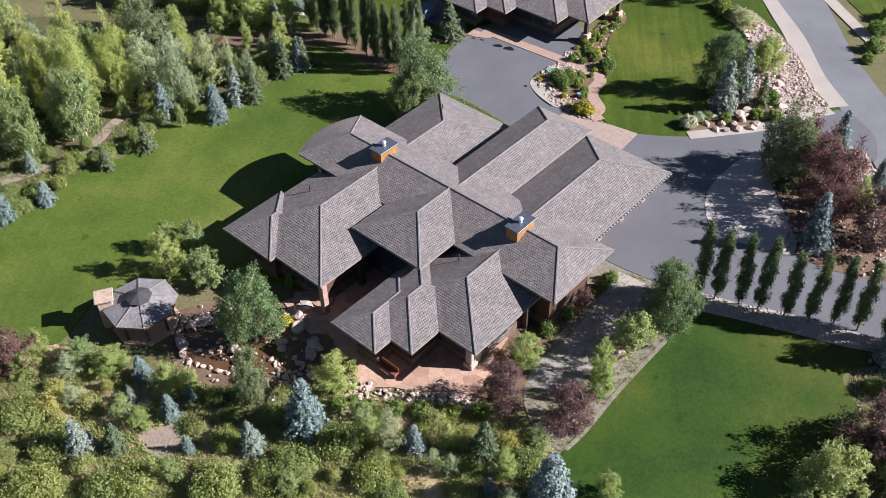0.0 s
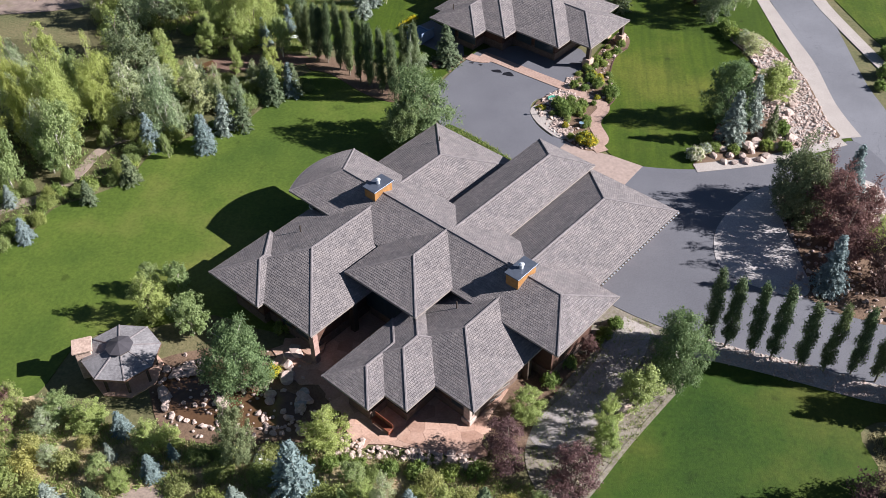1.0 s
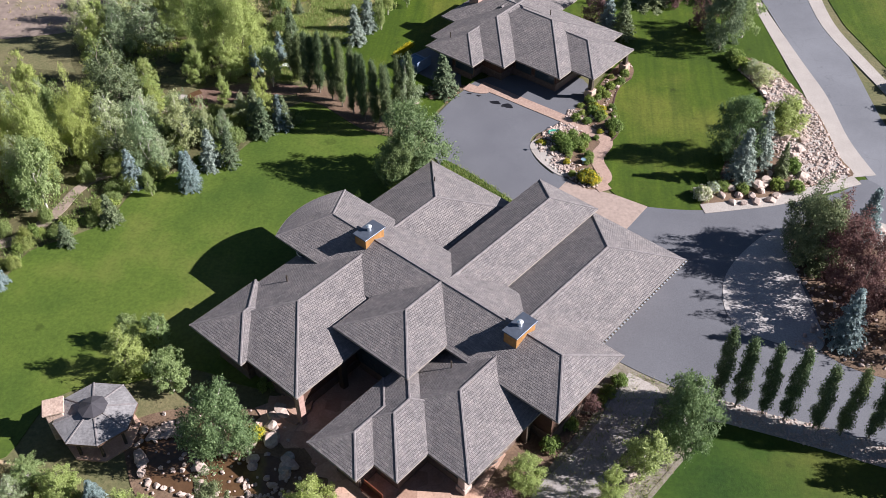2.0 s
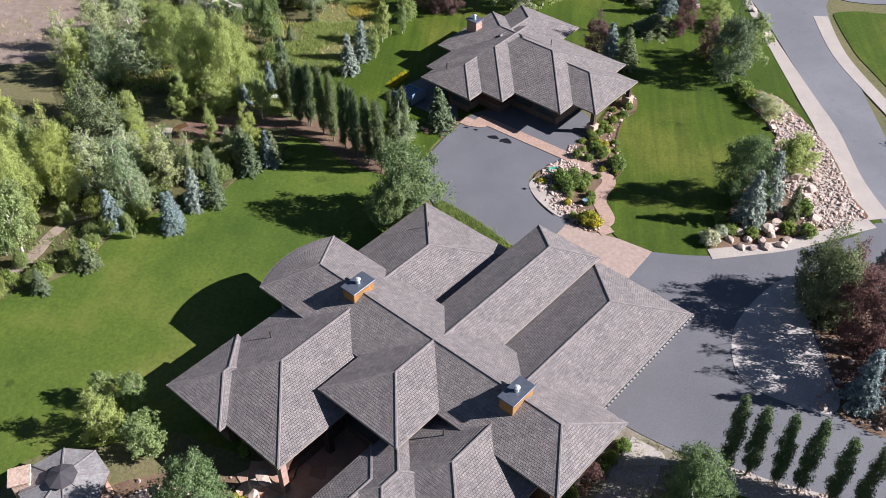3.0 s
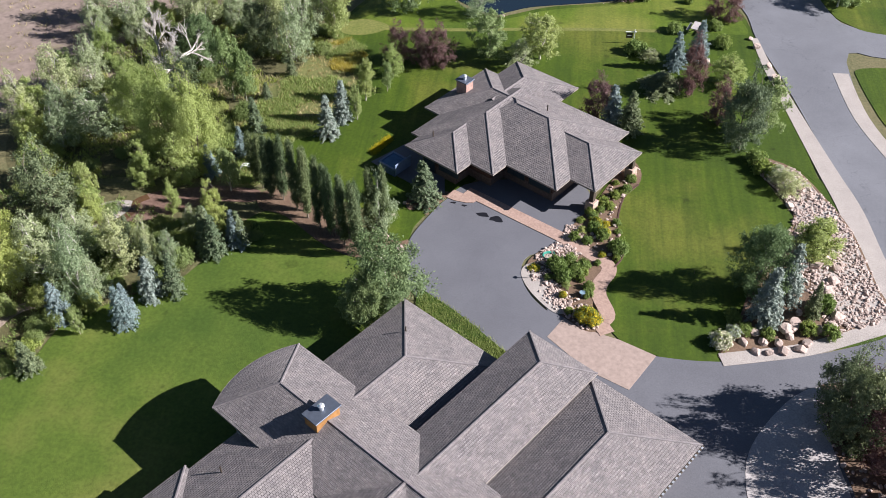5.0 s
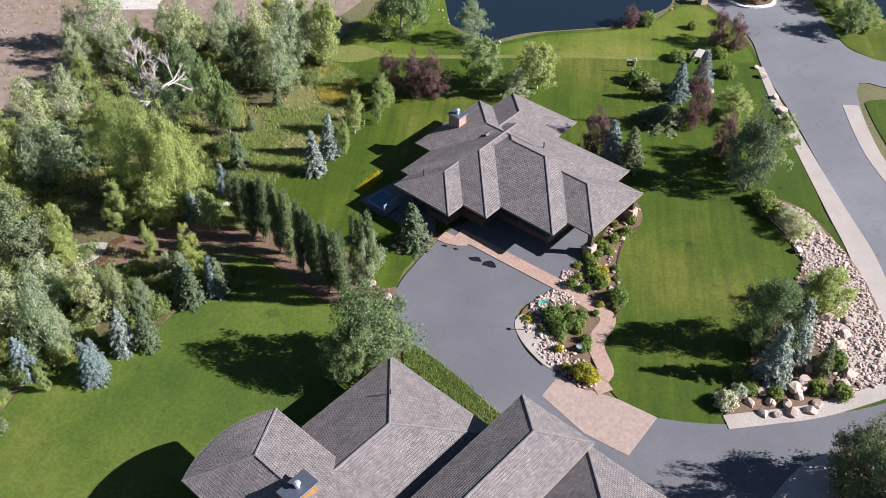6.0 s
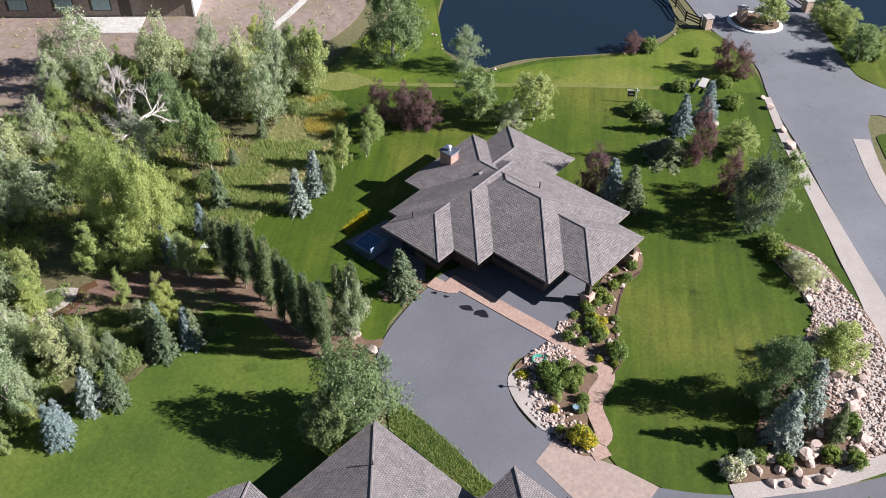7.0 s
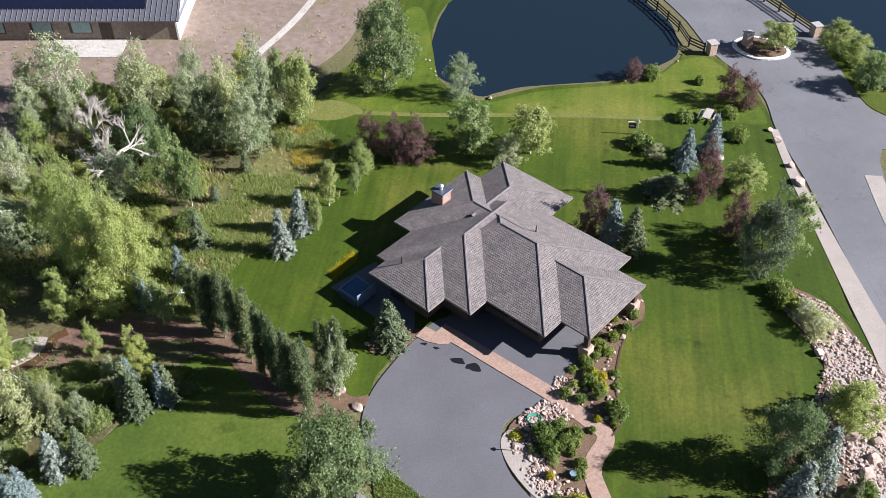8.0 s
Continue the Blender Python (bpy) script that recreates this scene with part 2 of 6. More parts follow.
M = {
    "meadow": two_tone("meadow_soil", (0.26, 0.225, 0.11), (0.40, 0.31, 0.19), 0.16, 3.0, c=(0.44, 0.31, 0.22), bump=0.7, dist=0.08),
    "rough": two_tone("rough_ground", (0.09, 0.10, 0.04), (0.16, 0.135, 0.07), 0.16, 3.0, bump=0.7, dist=0.08),
    "slab": two_tone("pale_concrete", (0.42, 0.39, 0.36), (0.52, 0.49, 0.46), 0.5, 4.0),
    "woods": two_tone("woodland_floor", (0.05, 0.06, 0.02), (0.12, 0.10, 0.05), 0.2, 3.0, bump=0.7, dist=0.08),
    "lawn_s": grass("lush_grass", (0.018, 0.048, 0.005), (0.033, 0.068, 0.007), (0.075, 0.092, 0.015), 0.3),
    "lawn": grass("mown_grass", (0.052, 0.09, 0.015), (0.08, 0.12, 0.02), (0.132, 0.15, 0.036), 0.25),
    "lawn_n": grass("sunny_grass", (0.039, 0.069, 0.007), (0.052, 0.086, 0.008), (0.098, 0.116, 0.019)),
    "lawn_p": grass("bright_grass", (0.056, 0.094, 0.011), (0.086, 0.13, 0.014), (0.15, 0.168, 0.034), 0.5),
    "road": asphalt("old_asphalt", (0.136, 0.136, 0.152), (0.188, 0.188, 0.208), True),
    "drive": asphalt("drive_asphalt", (0.110, 0.109, 0.125), (0.146, 0.145, 0.163)),
    "gravel": two_tone("tan_gravel", (0.31, 0.272, 0.252), (0.405, 0.357, 0.33), 0.5, 9.0, bump=0.6),
    "pad": two_tone("grey_gravel", (0.36, 0.325, 0.32), (0.45, 0.41, 0.40), 0.4, 7.0, bump=0.5),
    "concrete": plain("pink_concrete", (0.335, 0.255, 0.222), 0.85, 0.0, 0.2),
    "brickwalk": two_tone("red_walkway", (0.31, 0.205, 0.165), (0.385, 0.265, 0.22), 0.6, 5.0, bump=0.2),
    "path": two_tone("path_gravel", (0.25, 0.222, 0.215), (0.33, 0.295, 0.285), 0.5, 6.0, bump=0.4),
    "trail": two_tone("pink_dirt", (0.20, 0.15, 0.122), (0.31, 0.24, 0.20), 0.8, 6.0, bump=0.5),
    "mulch": two_tone("bark_mulch", (0.10, 0.06, 0.04), (0.19, 0.125, 0.085), 0.6, 7.0, bump=0.8),
    "dirt": two_tone("bare_dirt", (0.20, 0.15, 0.125), (0.26, 0.20, 0.172), 0.08, 1.1, c=(0.20, 0.165, 0.11), bump=0.25, dist=0.04),
    "flag": flagstone(),
    "joint": two_tone("patio_joint", (0.34, 0.21, 0.16), (0.42, 0.28, 0.22), 1.0, 8.0),
    "rock": two_tone("pale_rock", (0.35, 0.26, 0.225), (0.50, 0.395, 0.35), 0.8, 3.0, bump=0.6),
    "water": water(),
    "brown_water": plain("brown_water", (0.10, 0.055, 0.03), 0.12, 0.0, 0.5),
    "roof": shingles(),
    "cap": two_tone("ridge_cap", (0.155, 0.137, 0.14), (0.215, 0.19, 0.192), 1.0, 5.0),
    "fascia": plain("fascia_paint", (0.25, 0.215, 0.195)),
    "soffit": plain("dark_soffit", (0.12, 0.07, 0.05)),
    "wall": two_tone("brown_siding", (0.07, 0.038, 0.028), (0.11, 0.058, 0.042), 0.5, 3.0),
    "stone": two_tone("pink_stone", (0.36, 0.25, 0.20), (0.52, 0.38, 0.31), 1.4, 5.0, bump=0.8, dist=0.06),
    "base": two_tone("brown_stone", (0.11, 0.075, 0.06), (0.17, 0.12, 0.10), 1.4, 5.0, bump=0.8, dist=0.06),
    "capmetal": plain("dark_blue_metal", (0.10, 0.115, 0.15), 0.45, 0.4),
    "cedar": two_tone("orange_cedar", (0.25, 0.12, 0.04), (0.36, 0.18, 0.065), 1.0, 5.0),
    "metal": plain("grey_metal", (0.30, 0.32, 0.35), 0.35, 0.8),
    "steel": plain("bright_steel", (0.75, 0.77, 0.8), 0.3, 0.6),
    "glass": plain("window_glass", (0.04, 0.055, 0.065), 0.08, 0.0, 0.6),
    "dark": plain("dark_timber", (0.06, 0.045, 0.035)),
    "white": plain("white_paint", (0.78, 0.78, 0.76)),
    "pool": plain("tub_water", (0.05, 0.12, 0.22), 0.1),
    # tub and cover colours darkened where the house's shade falls short
    "tub": plain("blue_tub_shaded", (0.06, 0.10, 0.19), 0.35),
    "cover": plain("grey_cover_shaded", (0.14, 0.19, 0.29)),
    "dryturf": two_tone("worn_turf", (0.115, 0.138, 0.028), (0.165, 0.165, 0.048), 0.5, 4.0),
    "teal": plain("teal_rubber", (0.05, 0.32, 0.24), 0.4),
    "redwood": plain("red_brown_wood", (0.22, 0.07, 0.04), 0.5),
    "solar": plain("solar_glass", (0.01, 0.013, 0.03), 0.12),
    "seam": plain("standing_seam", (0.20, 0.20, 0.23), 0.45, 0.5),
    "ply": two_tone("weathered_boards", (0.22, 0.18, 0.15), (0.32, 0.26, 0.22), 0.8, 3.0),
    "bark": two_tone("bark", (0.14, 0.11, 0.085), (0.24, 0.20, 0.16), 2.0, 9.0),
    "pale_bark": two_tone("pale_bark", (0.42, 0.38, 0.32), (0.6, 0.56, 0.5), 2.0, 9.0),
    "aspen": leafy("aspen_leaves", (0.305, 0.37, 0.155), (0.52, 0.59, 0.29), 0.47),
    "lime": leafy("bright_leaves", (0.365, 0.425, 0.145), (0.58, 0.63, 0.265), 0.48),
    "willow": leafy("willow_leaves", (0.365, 0.42, 0.25), (0.56, 0.61, 0.40), 0.48),
    "purple": leafy("purple_leaves", (0.165, 0.094, 0.094), (0.29, 0.17, 0.165), 0.45),
    "bluespruce": leafy("blue_needles", (0.225, 0.285, 0.285), (0.40, 0.475, 0.485), 0.28),
    "spruce": leafy("green_needles", (0.144, 0.186, 0.102), (0.282, 0.324, 0.192), 0.3),
    "poplar": leafy("poplar_leaves", (0.12, 0.16, 0.075), (0.235, 0.285, 0.14), 0.36),
    "bush": leafy("shrub_leaves", (0.215, 0.285, 0.08), (0.40, 0.47, 0.16), 0.45),
    "thicket": leafy("thicket_leaves", (0.27, 0.325, 0.115), (0.46, 0.50, 0.22), 0.48),
    "wild": leafy("wild_leaves", (0.40, 0.41, 0.16), (0.64, 0.60, 0.30), 0.5),
    "yellow": leafy("yellow_flowers", (0.55, 0.45, 0.02), (0.75, 0.62, 0.05), 0.2),
    "whitef": leafy("white_flowers", (0.6, 0.6, 0.55), (0.8, 0.8, 0.76), 0.2),
    "golden": leafy("golden_grass", (0.46, 0.38, 0.07), (0.66, 0.55, 0.16), 0.3),
    "glade": two_tone("glade_turf", (0.085, 0.105, 0.03), (0.17, 0.165, 0.06), 0.3, 3.0, bump=0.6, dist=0.06),
    "straw": leafy("dry_grass", (0.43, 0.37, 0.20), (0.64, 0.56, 0.33), 0.3),
    "tuft": leafy("green_grass_tufts", (0.265, 0.335, 0.10), (0.47, 0.51, 0.20), 0.35),
    "garden_leaf": leafy("garden_leaves", (0.175, 0.24, 0.105), (0.34, 0.415, 0.195), 0.43),
    "stain": plain("damp_stain", (0.012, 0.012, 0.016), 0.4),
    "strip": two_tone("weedy_soil", (0.15, 0.125, 0.10), (0.27, 0.235, 0.195), 0.8, 5.0, c=(0.12, 0.13, 0.05), bump=0.6),
    "redstone": two_tone("red_stone", (0.29, 0.175, 0.15), (0.41, 0.265, 0.225), 1.4, 5.0, bump=0.6),
    "glaze": plain("blue_glaze", (0.2, 0.29, 0.36), 0.25),
    "creeksoil": two_tone("creek_soil", (0.12, 0.07, 0.052), (0.20, 0.125, 0.10), 0.3, 4.0, bump=0.7),
    # weathered grey, darkened to stand in for dappled tree shade on the gazebo
    "shake": two_tone("weathered_shaded_shakes", (0.15, 0.14, 0.145), (0.255, 0.24, 0.245), 0.9, 5.0, bump=0.5),
    # near-black colour puts the shade at the gazebo's centre into the cupola
    "cupola": plain("cupola_shade", (0.055, 0.05, 0.058), 0.9),
    "edging": plain("red_edging", (0.08, 0.042, 0.036)),
    "grey_rock": two_tone("grey_rock", (0.22, 0.21, 0.215), (0.34, 0.32, 0.32), 0.8, 3.0, bump=0.6),
    "slate": two_tone("blue_slate", (0.07, 0.078, 0.105), (0.11, 0.12, 0.155), 0.5, 4.0, bump=0.3),
    "dead": two_tone("bare_branches", (0.40, 0.36, 0.33), (0.58, 0.53, 0.50), 2.0, 6.0),
}

# ---- builders ----


def link_mesh(name, verts, faces, material, parent=None, label="", uvs=None, smooth=False):
    me = bpy.data.meshes.new(name)
    me.from_pydata([tuple(v) for v in verts], [], faces)
    me.materials.append(material)
    if uvs is not None:
        lay = me.uv_layers.new(name="UVMap")
        flat = [c for uv in uvs for c in uv]
        lay.data.foreach_set("uv", flat)
    if smooth:
        me.polygons.foreach_set("use_smooth", [True] * len(me.polygons))
    me.update()
    ob = new(name, me)
    if parent is not None:
        ob.parent = parent
    if label:
        ob["label"] = label
    return ob


def part(name, bm, material, parent, label=""):
    me = bpy.data.meshes.new(name)
    bm.to_mesh(me)
    bm.free()
    me.materials.append(material)
    ob = new(name, me)
    ob.parent = parent
    if label:
        ob["label"] = label
    return ob


def thing(name, m, label, category, group="", kind=""):
    ob = new(name)
    ob.matrix_basis = m
    return tagged(ob, label, category, group, kind)


def box_bm(x0, x1, y0, y1, z0, z1, bevel=0.0):
    bm = bmesh.new()
    bmesh.ops.create_cube(bm, size=1.0, matrix=Matrix.LocRotScale(((x0 + x1) / 2, (y0 + y1) / 2, (z0 + z1) / 2), None, (x1 - x0, y1 - y0, z1 - z0)))
    if bevel:
        bmesh.ops.bevel(bm, geom=bm.edges[:], offset=bevel, segments=1, affect="EDGES")
    return bm


def cyl_bm(x, y, z0, z1, r0, r1=None, n=12):
    bm = bmesh.new()
    bmesh.ops.create_cone(bm, cap_ends=True, segments=n, radius1=r0, radius2=r0 if r1 is None else r1, depth=z1 - z0, matrix=Matrix.Translation((x, y, (z0 + z1) / 2)))
    return bm


def rounded(pts, steps=4, closed=True):
    """A smooth line through plan points."""
    p = [Vector((*q, 0)) for q in pts]
    n, out = len(p), []
    for i in range(n if closed else n - 1):
        a, b, c, d = (p[(i + k) % n] if closed else p[min(max(i + k, 0), n - 1)] for k in (-1, 0, 1, 2))
        for s in range(steps):
            t = s / steps
            q = b + 0.5 * t * (c - a + t * (2 * a - 5 * b + 4 * c - d + t * (3 * (b - c) + d - a)))
            out.append((q.x, q.y))
    if not closed:
        out.append((p[-1].x, p[-1].y))
    return out


def sheet(name, pts, z, material, label, category, smooth=True, kind="structure", thick=0.25):
    """A slab with that outline whose top lies at z."""
    ring = rounded(pts) if smooth else pts
    bm = bmesh.new()
    f = bm.faces.new([bm.verts.new((x, y, z)) for x, y in ring])
    bm.normal_update()
    if f.normal.z < 0:
        bmesh.ops.reverse_faces(bm, faces=[f])
        bm.normal_update()
    bmesh.ops.triangulate(bm, faces=[f])
    edges = [e for e in bm.edges if e.is_boundary]
    low = bmesh.ops.extrude_edge_only(bm, edges=edges)
    for v in low["geom"]:
        if isinstance(v, bmesh.types.BMVert):
            v.co.z = z - thick
    me = bpy.data.meshes.new(name)
    bm.to_mesh(me)
    bm.free()
    me.materials.append(material)
    return tagged(new(name, me), label, category, kind=kind)


def ribbon(name, pts, width, z, material, label, category):
    """A flat band along a line; width may change from start to end."""
    line = rounded(pts, 5, False)
    w0, w1 = width if isinstance(width, tuple) else (width, width)
    a, b = [], []
    for i, p in enumerate(line):
        q, r = line[max(i - 1, 0)], line[min(i + 1, len(line) - 1)]
        d = Vector((r[0] - q[0], r[1] - q[1])).normalized()
        width = w0 + (w1 - w0) * i / (len(line) - 1)
        a.append((p[0] - d.y * width / 2, p[1] + d.x * width / 2))
        b.append((p[0] + d.y * width / 2, p[1] - d.x * width / 2))
    n = len(line)
    verts = [(x, y, z) for x, y in a + b] + [(x, y, z - 0.2) for x, y in a + b]
    faces = []
    for i in range(n - 1):
        faces += [(i, n + i, n + i + 1, i + 1), (i, i + 1, 2 * n + i + 1, 2 * n + i), (n + i + 1, n + i, 3 * n + i, 3 * n + i + 1)]
    return tagged(link_mesh(name, verts, faces, material), label, category, kind="structure")


def inside(x, y, pts):
    hit, n = False, len(pts)
    for i in range(n):
        (x0, y0), (x1, y1) = pts[i], pts[(i + 1) % n]
        if (y0 > y) != (y1 > y) and x < (x1 - x0) * (y - y0) / (y1 - y0) + x0:
            hit = not hit
    return hit


def scatter(rng, pts, count, gap, tries=20):
    xs, ys = [p[0] for p in pts], [p[1] for p in pts]
    out = []
    for _ in range(count * tries):
        x, y = rng.uniform(min(xs), max(xs)), rng.uniform(min(ys), max(ys))
        if inside(x, y, pts) and all((x - a) ** 2 + (y - b) ** 2 > gap * gap for a, b in out):
            out.append((x, y))
            if len(out) == count:
                break
    return out


# ---- the plan ----
PLAN = {}
PLAN["lawn_west"] = [(-49.5, 54.4), (-47.6, 58.1), (-46.7, 61.9), (-44.9, 64.0), (-44.2, 67.6), (-41.4, 69.8), (-38.9, 72.4), (-38.1, 76.3), (-36.9, 78.1), (-33.6, 80.9), (-30.5, 82.7), (-27.5, 88.8), (-26.0, 92.4), (-22.3, 93.5), (-16, 89.4), (-13, 89.4), (-14.2, 85.1), (-12.6, 82), (-7.7, 69.4), (-17.7, 55.5), (-25.7, 56.1), (-30.2, 54.2), (-35.2, 52.4), (-36.6, 46.8), (-39.3, 46.7), (-41.9, 47.1), (-45.1, 46)]
PLAN["lawn_north"] = [(10, 79.5), (11.8, 79), (14.5, 79.2), (14.2, 81.3), (13.9, 85.2), (14.6, 89.6), (13.6, 89.3), (15, 92.2), (19.9, 95.4), (22.9, 97.5), (22.9, 98.7), (21.7, 102), (20.9, 104.9), (20.6, 105.8), (23.3, 106.7), (24.9, 105.2), (26.3, 103.6), (25.7, 110.2), (24.8, 117), (24, 122.9), (23.5, 129.4), (22.6, 136.1), (20.3, 141), (18.7, 143.9), (14.6, 144.3), (14.6, 143.6), (11, 138.7), (5.4, 136.8), (-0.7, 135.2), (-5.4, 132.6), (-7.5, 131.8), (-12.2, 135.4), (-14.2, 145.1), (-13.5, 152.2), (-11.2, 157), (-19, 155.9), (-19.2, 144.4), (-23.3, 135), (-25.4, 128), (-24.6, 124.4), (-20, 119.7), (-21.2, 115), (-21.6, 109.9), (-22.6, 105.9), (-25.6, 104), (-25.5, 101.1), (-22.8, 97.5), (-16.4, 94.6), (-13.3, 92.7), (-10.4, 94.2), (-8.6, 96.9), (-1.9, 104.3), (7.6, 101.6), (7.8, 99.1), (7.2, 96.6), (7.1, 93.7), (7.5, 90.8), (6.3, 87.8), (5.8, 85.4), (5.7, 85.7), (6, 83.3), (7.1, 80.9)]
PLAN["road"] = [(11.7, 163.2), (15.7, 152.2), (18.3, 145), (22.7, 137.5), (23.6, 130.1), (25.5, 121.3), (27.5, 112.6), (29.2, 104.6), (29.5, 92.5), (30.9, 85.7), (32.3, 76.8), (34.7, 66.4), (43, 68.8), (38.1, 80.1), (36, 88.3), (35.2, 92), (34.1, 99.8), (33, 126.2), (38.2, 127.5), (52.8, 127.9), (54, 131.9), (39.4, 132.9), (35.2, 134.5), (33.2, 137.6), (30.7, 150.9), (28.4, 155), (25.2, 159.7), (23.3, 164.8)]
PLAN["drive"] = [(5, 80.2), (9.8, 79.4), (14.8, 79.4), (21.3, 80.7), (27.8, 83.3), (30.9, 85.6), (33.3, 81.5), (32.3, 76.8), (29.8, 79.3), (27.1, 78.7), (21.7, 77.4), (18.6, 75.7), (16.5, 72.6), (15.8, 69.2), (16, 66.5), (17.3, 64.3), (19.7, 63.6), (22.6, 63.2), (25.1, 61.5), (29.9, 60.5), (37.4, 59.4), (35.4, 52.5), (28.4, 53.6), (24.8, 54.5), (21.4, 55.6), (17.9, 56.3), (14.4, 57.3), (10.3, 58.9), (7.2, 61.5), (4.1, 63.4), (2.9, 73)]
PLAN["court"] = [(-8.7, 96.8), (-6.2, 99.7), (3, 100.9), (4.7, 97.1), (2.6, 93.1), (3.3, 91.7), (-0.6, 89.9), (-1.1, 87.3), (-0.2, 85), (1.3, 83.3), (0.9, 84.4), (2.8, 82.6), (5.4, 80.2), (-1.5, 73.3), (-6.5, 78.8), (-8.3, 83.5), (-8.3, 82), (-9.8, 83.8), (-10.9, 86), (-11.5, 88.5), (-11.2, 91.2), (-10, 94.3)]
PLAN["apron"] = [(2.7, 82.7), (4.3, 81.7), (5.7, 81.2), (7.1, 80.8), (10, 79.4), (7.8, 75.7), (4.6, 77.3), (1.4, 80.4)]
PLAN["pad"] = [(22.5, 77.6), (20.3, 76.7), (17.8, 73.8), (16.2, 71.0), (15.7, 68.5), (15.9, 66.2), (17.2, 64.6), (19.7, 63.5), (22.1, 62.9), (23.2, 64.2), (22.9, 67), (22.4, 70.5), (22.1, 74)]
PLAN["bed_east"] = [(21.8, 77.6), (21.7, 74), (22.6, 70.7), (23.1, 66.8), (22.1, 64.8), (19.7, 63.5), (22.5, 63), (25.1, 61.4), (29.9, 60.3), (33.4, 61.3), (33.1, 67.8), (32.1, 75.9), (31.8, 78.1), (29.8, 79.3), (26, 78.7)]
PLAN["bed_court"] = [(-0.7, 88.1), (-0.1, 90), (1.6, 91.3), (4.2, 90.7), (5.9, 89.7), (6.2, 88.6), (5.1, 85.6), (5.1, 83.2), (5.5, 81.7), (4.5, 81.4), (2.8, 82.6), (0.9, 84.4)]
PLAN["bed_porch"] = [(5.1, 97.8), (3.4, 94.9), (2.7, 92.6), (5.5, 90.5), (6.9, 90.1), (7.7, 91), (7.2, 93.7), (7.3, 96.6), (7.9, 99.1), (9.2, 101.1), (9.5, 103.1), (8.6, 104.7), (6.7, 101.4)]
PLAN["bed_rock"] = [(15.4, 81.5), (17, 84.7), (18.3, 88.7), (19.7, 92.5), (21.9, 94.8), (23.2, 97.8), (22.5, 100.9), (20.9, 104), (20.4, 107), (24.3, 105.4), (26.8, 100.4), (28.2, 95.9), (28.9, 89.2), (29.4, 85.6), (22.7, 82.7), (18, 80.7), (15, 79.7)]
PLAN["bed_group"] = [(6.9, 125), (7.8, 127.3), (11.2, 127.8), (14.5, 125.8), (18.4, 125.8), (20.7, 121.5), (22.5, 115), (22.3, 109.7), (21.3, 106.1), (19, 106.4), (17.4, 114.3), (14.6, 118.9), (12, 120.3), (9.4, 121.8)]
PLAN["bed_purple"] = [(-18.5, 118), (-18.1, 121.8), (-11.4, 123.2), (-6.9, 123.1), (-3.3, 121.4), (-5.4, 119.8), (-9.3, 120), (-13.9, 117.5), (-16.4, 116)]
PLAN["bed_poplar"] = [(-26.4, 95.4), (-24.3, 96.3), (-20.4, 94.1), (-15.5, 90.7), (-12.1, 91.1), (-11.5, 89.6), (-14.8, 87.8), (-18.5, 88.9), (-23.1, 92.5), (-25.7, 93.3)]
PLAN["lawn_south"] = [(11.8, 52.8), (14.3, 56.1), (18.2, 55.2), (23.4, 54.2), (27.2, 53.4), (35.2, 51.6), (34.9, 47.8), (27.8, 50.8), (24.3, 49.5), (24.8, 45.7), (21, 42.3), (18.8, 38.3), (17.5, 34), (1.4, 33.1), (3.5, 40.7), (4.9, 42.5), (7.6, 46.8)]
PLAN["strip_poplar"] = [(13.2, 57.6), (14.4, 57.4), (17.9, 56.4), (21.4, 55.7), (24.8, 54.6), (28.4, 53.7), (35.4, 52.6), (35.1, 50.8), (28.2, 52.1), (25.4, 52.5), (22, 53.4), (18.2, 54.4), (14.7, 55.2), (13.1, 55.5)]
PLAN["path_gravel"] = [(7.4, 59), (10, 59), (12, 55.8), (12, 53), (7.6, 46.5), (4.9, 42.3), (3.5, 40.5), (1.6, 41.7), (0.3, 45), (1.2, 48.7), (3.3, 52.4), (5.3, 55.5)]
PLAN["path_asphalt"] = [(6.8, 57.2), (9.4, 57.4), (9.1, 55.2), (7.8, 52.9), (6.6, 50.9), (5.3, 48.2), (3.4, 46.1), (1.3, 45.9), (0.6, 46.9), (1.4, 48.7), (3.5, 51.4), (5.4, 54.5)]
PLAN["patch_corner"] = [(6.4, 56.6), (7.7, 59.3), (9.8, 58.1), (10.2, 57.1)]
PLAN["court_gravel"] = [(-1.1, 87.2), (-0.9, 88.5), (0.1, 88.9), (0.8, 87.1), (2.1, 84.9), (3.1, 83.4), (1.8, 83.2), (-0.1, 85.2)]
PLAN["walk_slab"] = [(-8.8, 97), (-8.2, 98.2), (-5.8, 96.9), (-6.2, 96.5), (-6.9, 96.4), (-8, 96.6)]
PLAN["bed_corner"] = [(-12.4, 96.3), (-11, 97.8), (-8.5, 97.8), (-8.8, 96.8), (-9.9, 95.2), (-10.4, 94.2), (-12.1, 94.9)]
PLAN["creek_soil"] = [(-38.1, 90.2), (-37.6, 93.1), (-36.5, 94.5), (-33.5, 95.4), (-31, 96.2), (-26.6, 96), (-26.7, 94.3), (-30.5, 93.8), (-33.5, 91.8), (-35.7, 90.5)]
PLAN["creek_bank"] = [(-43, 89.2), (-41.3, 91.5), (-40.2, 92.6), (-38, 93), (-37.7, 91.7), (-38.8, 90.1), (-40, 89), (-41.8, 87.1)]
PLAN["cob_north"] = [(-0.1, 89.4), (0.5, 90.8), (1.8, 91.9), (3.3, 91.4), (3.7, 90.3), (1.8, 89.6)]
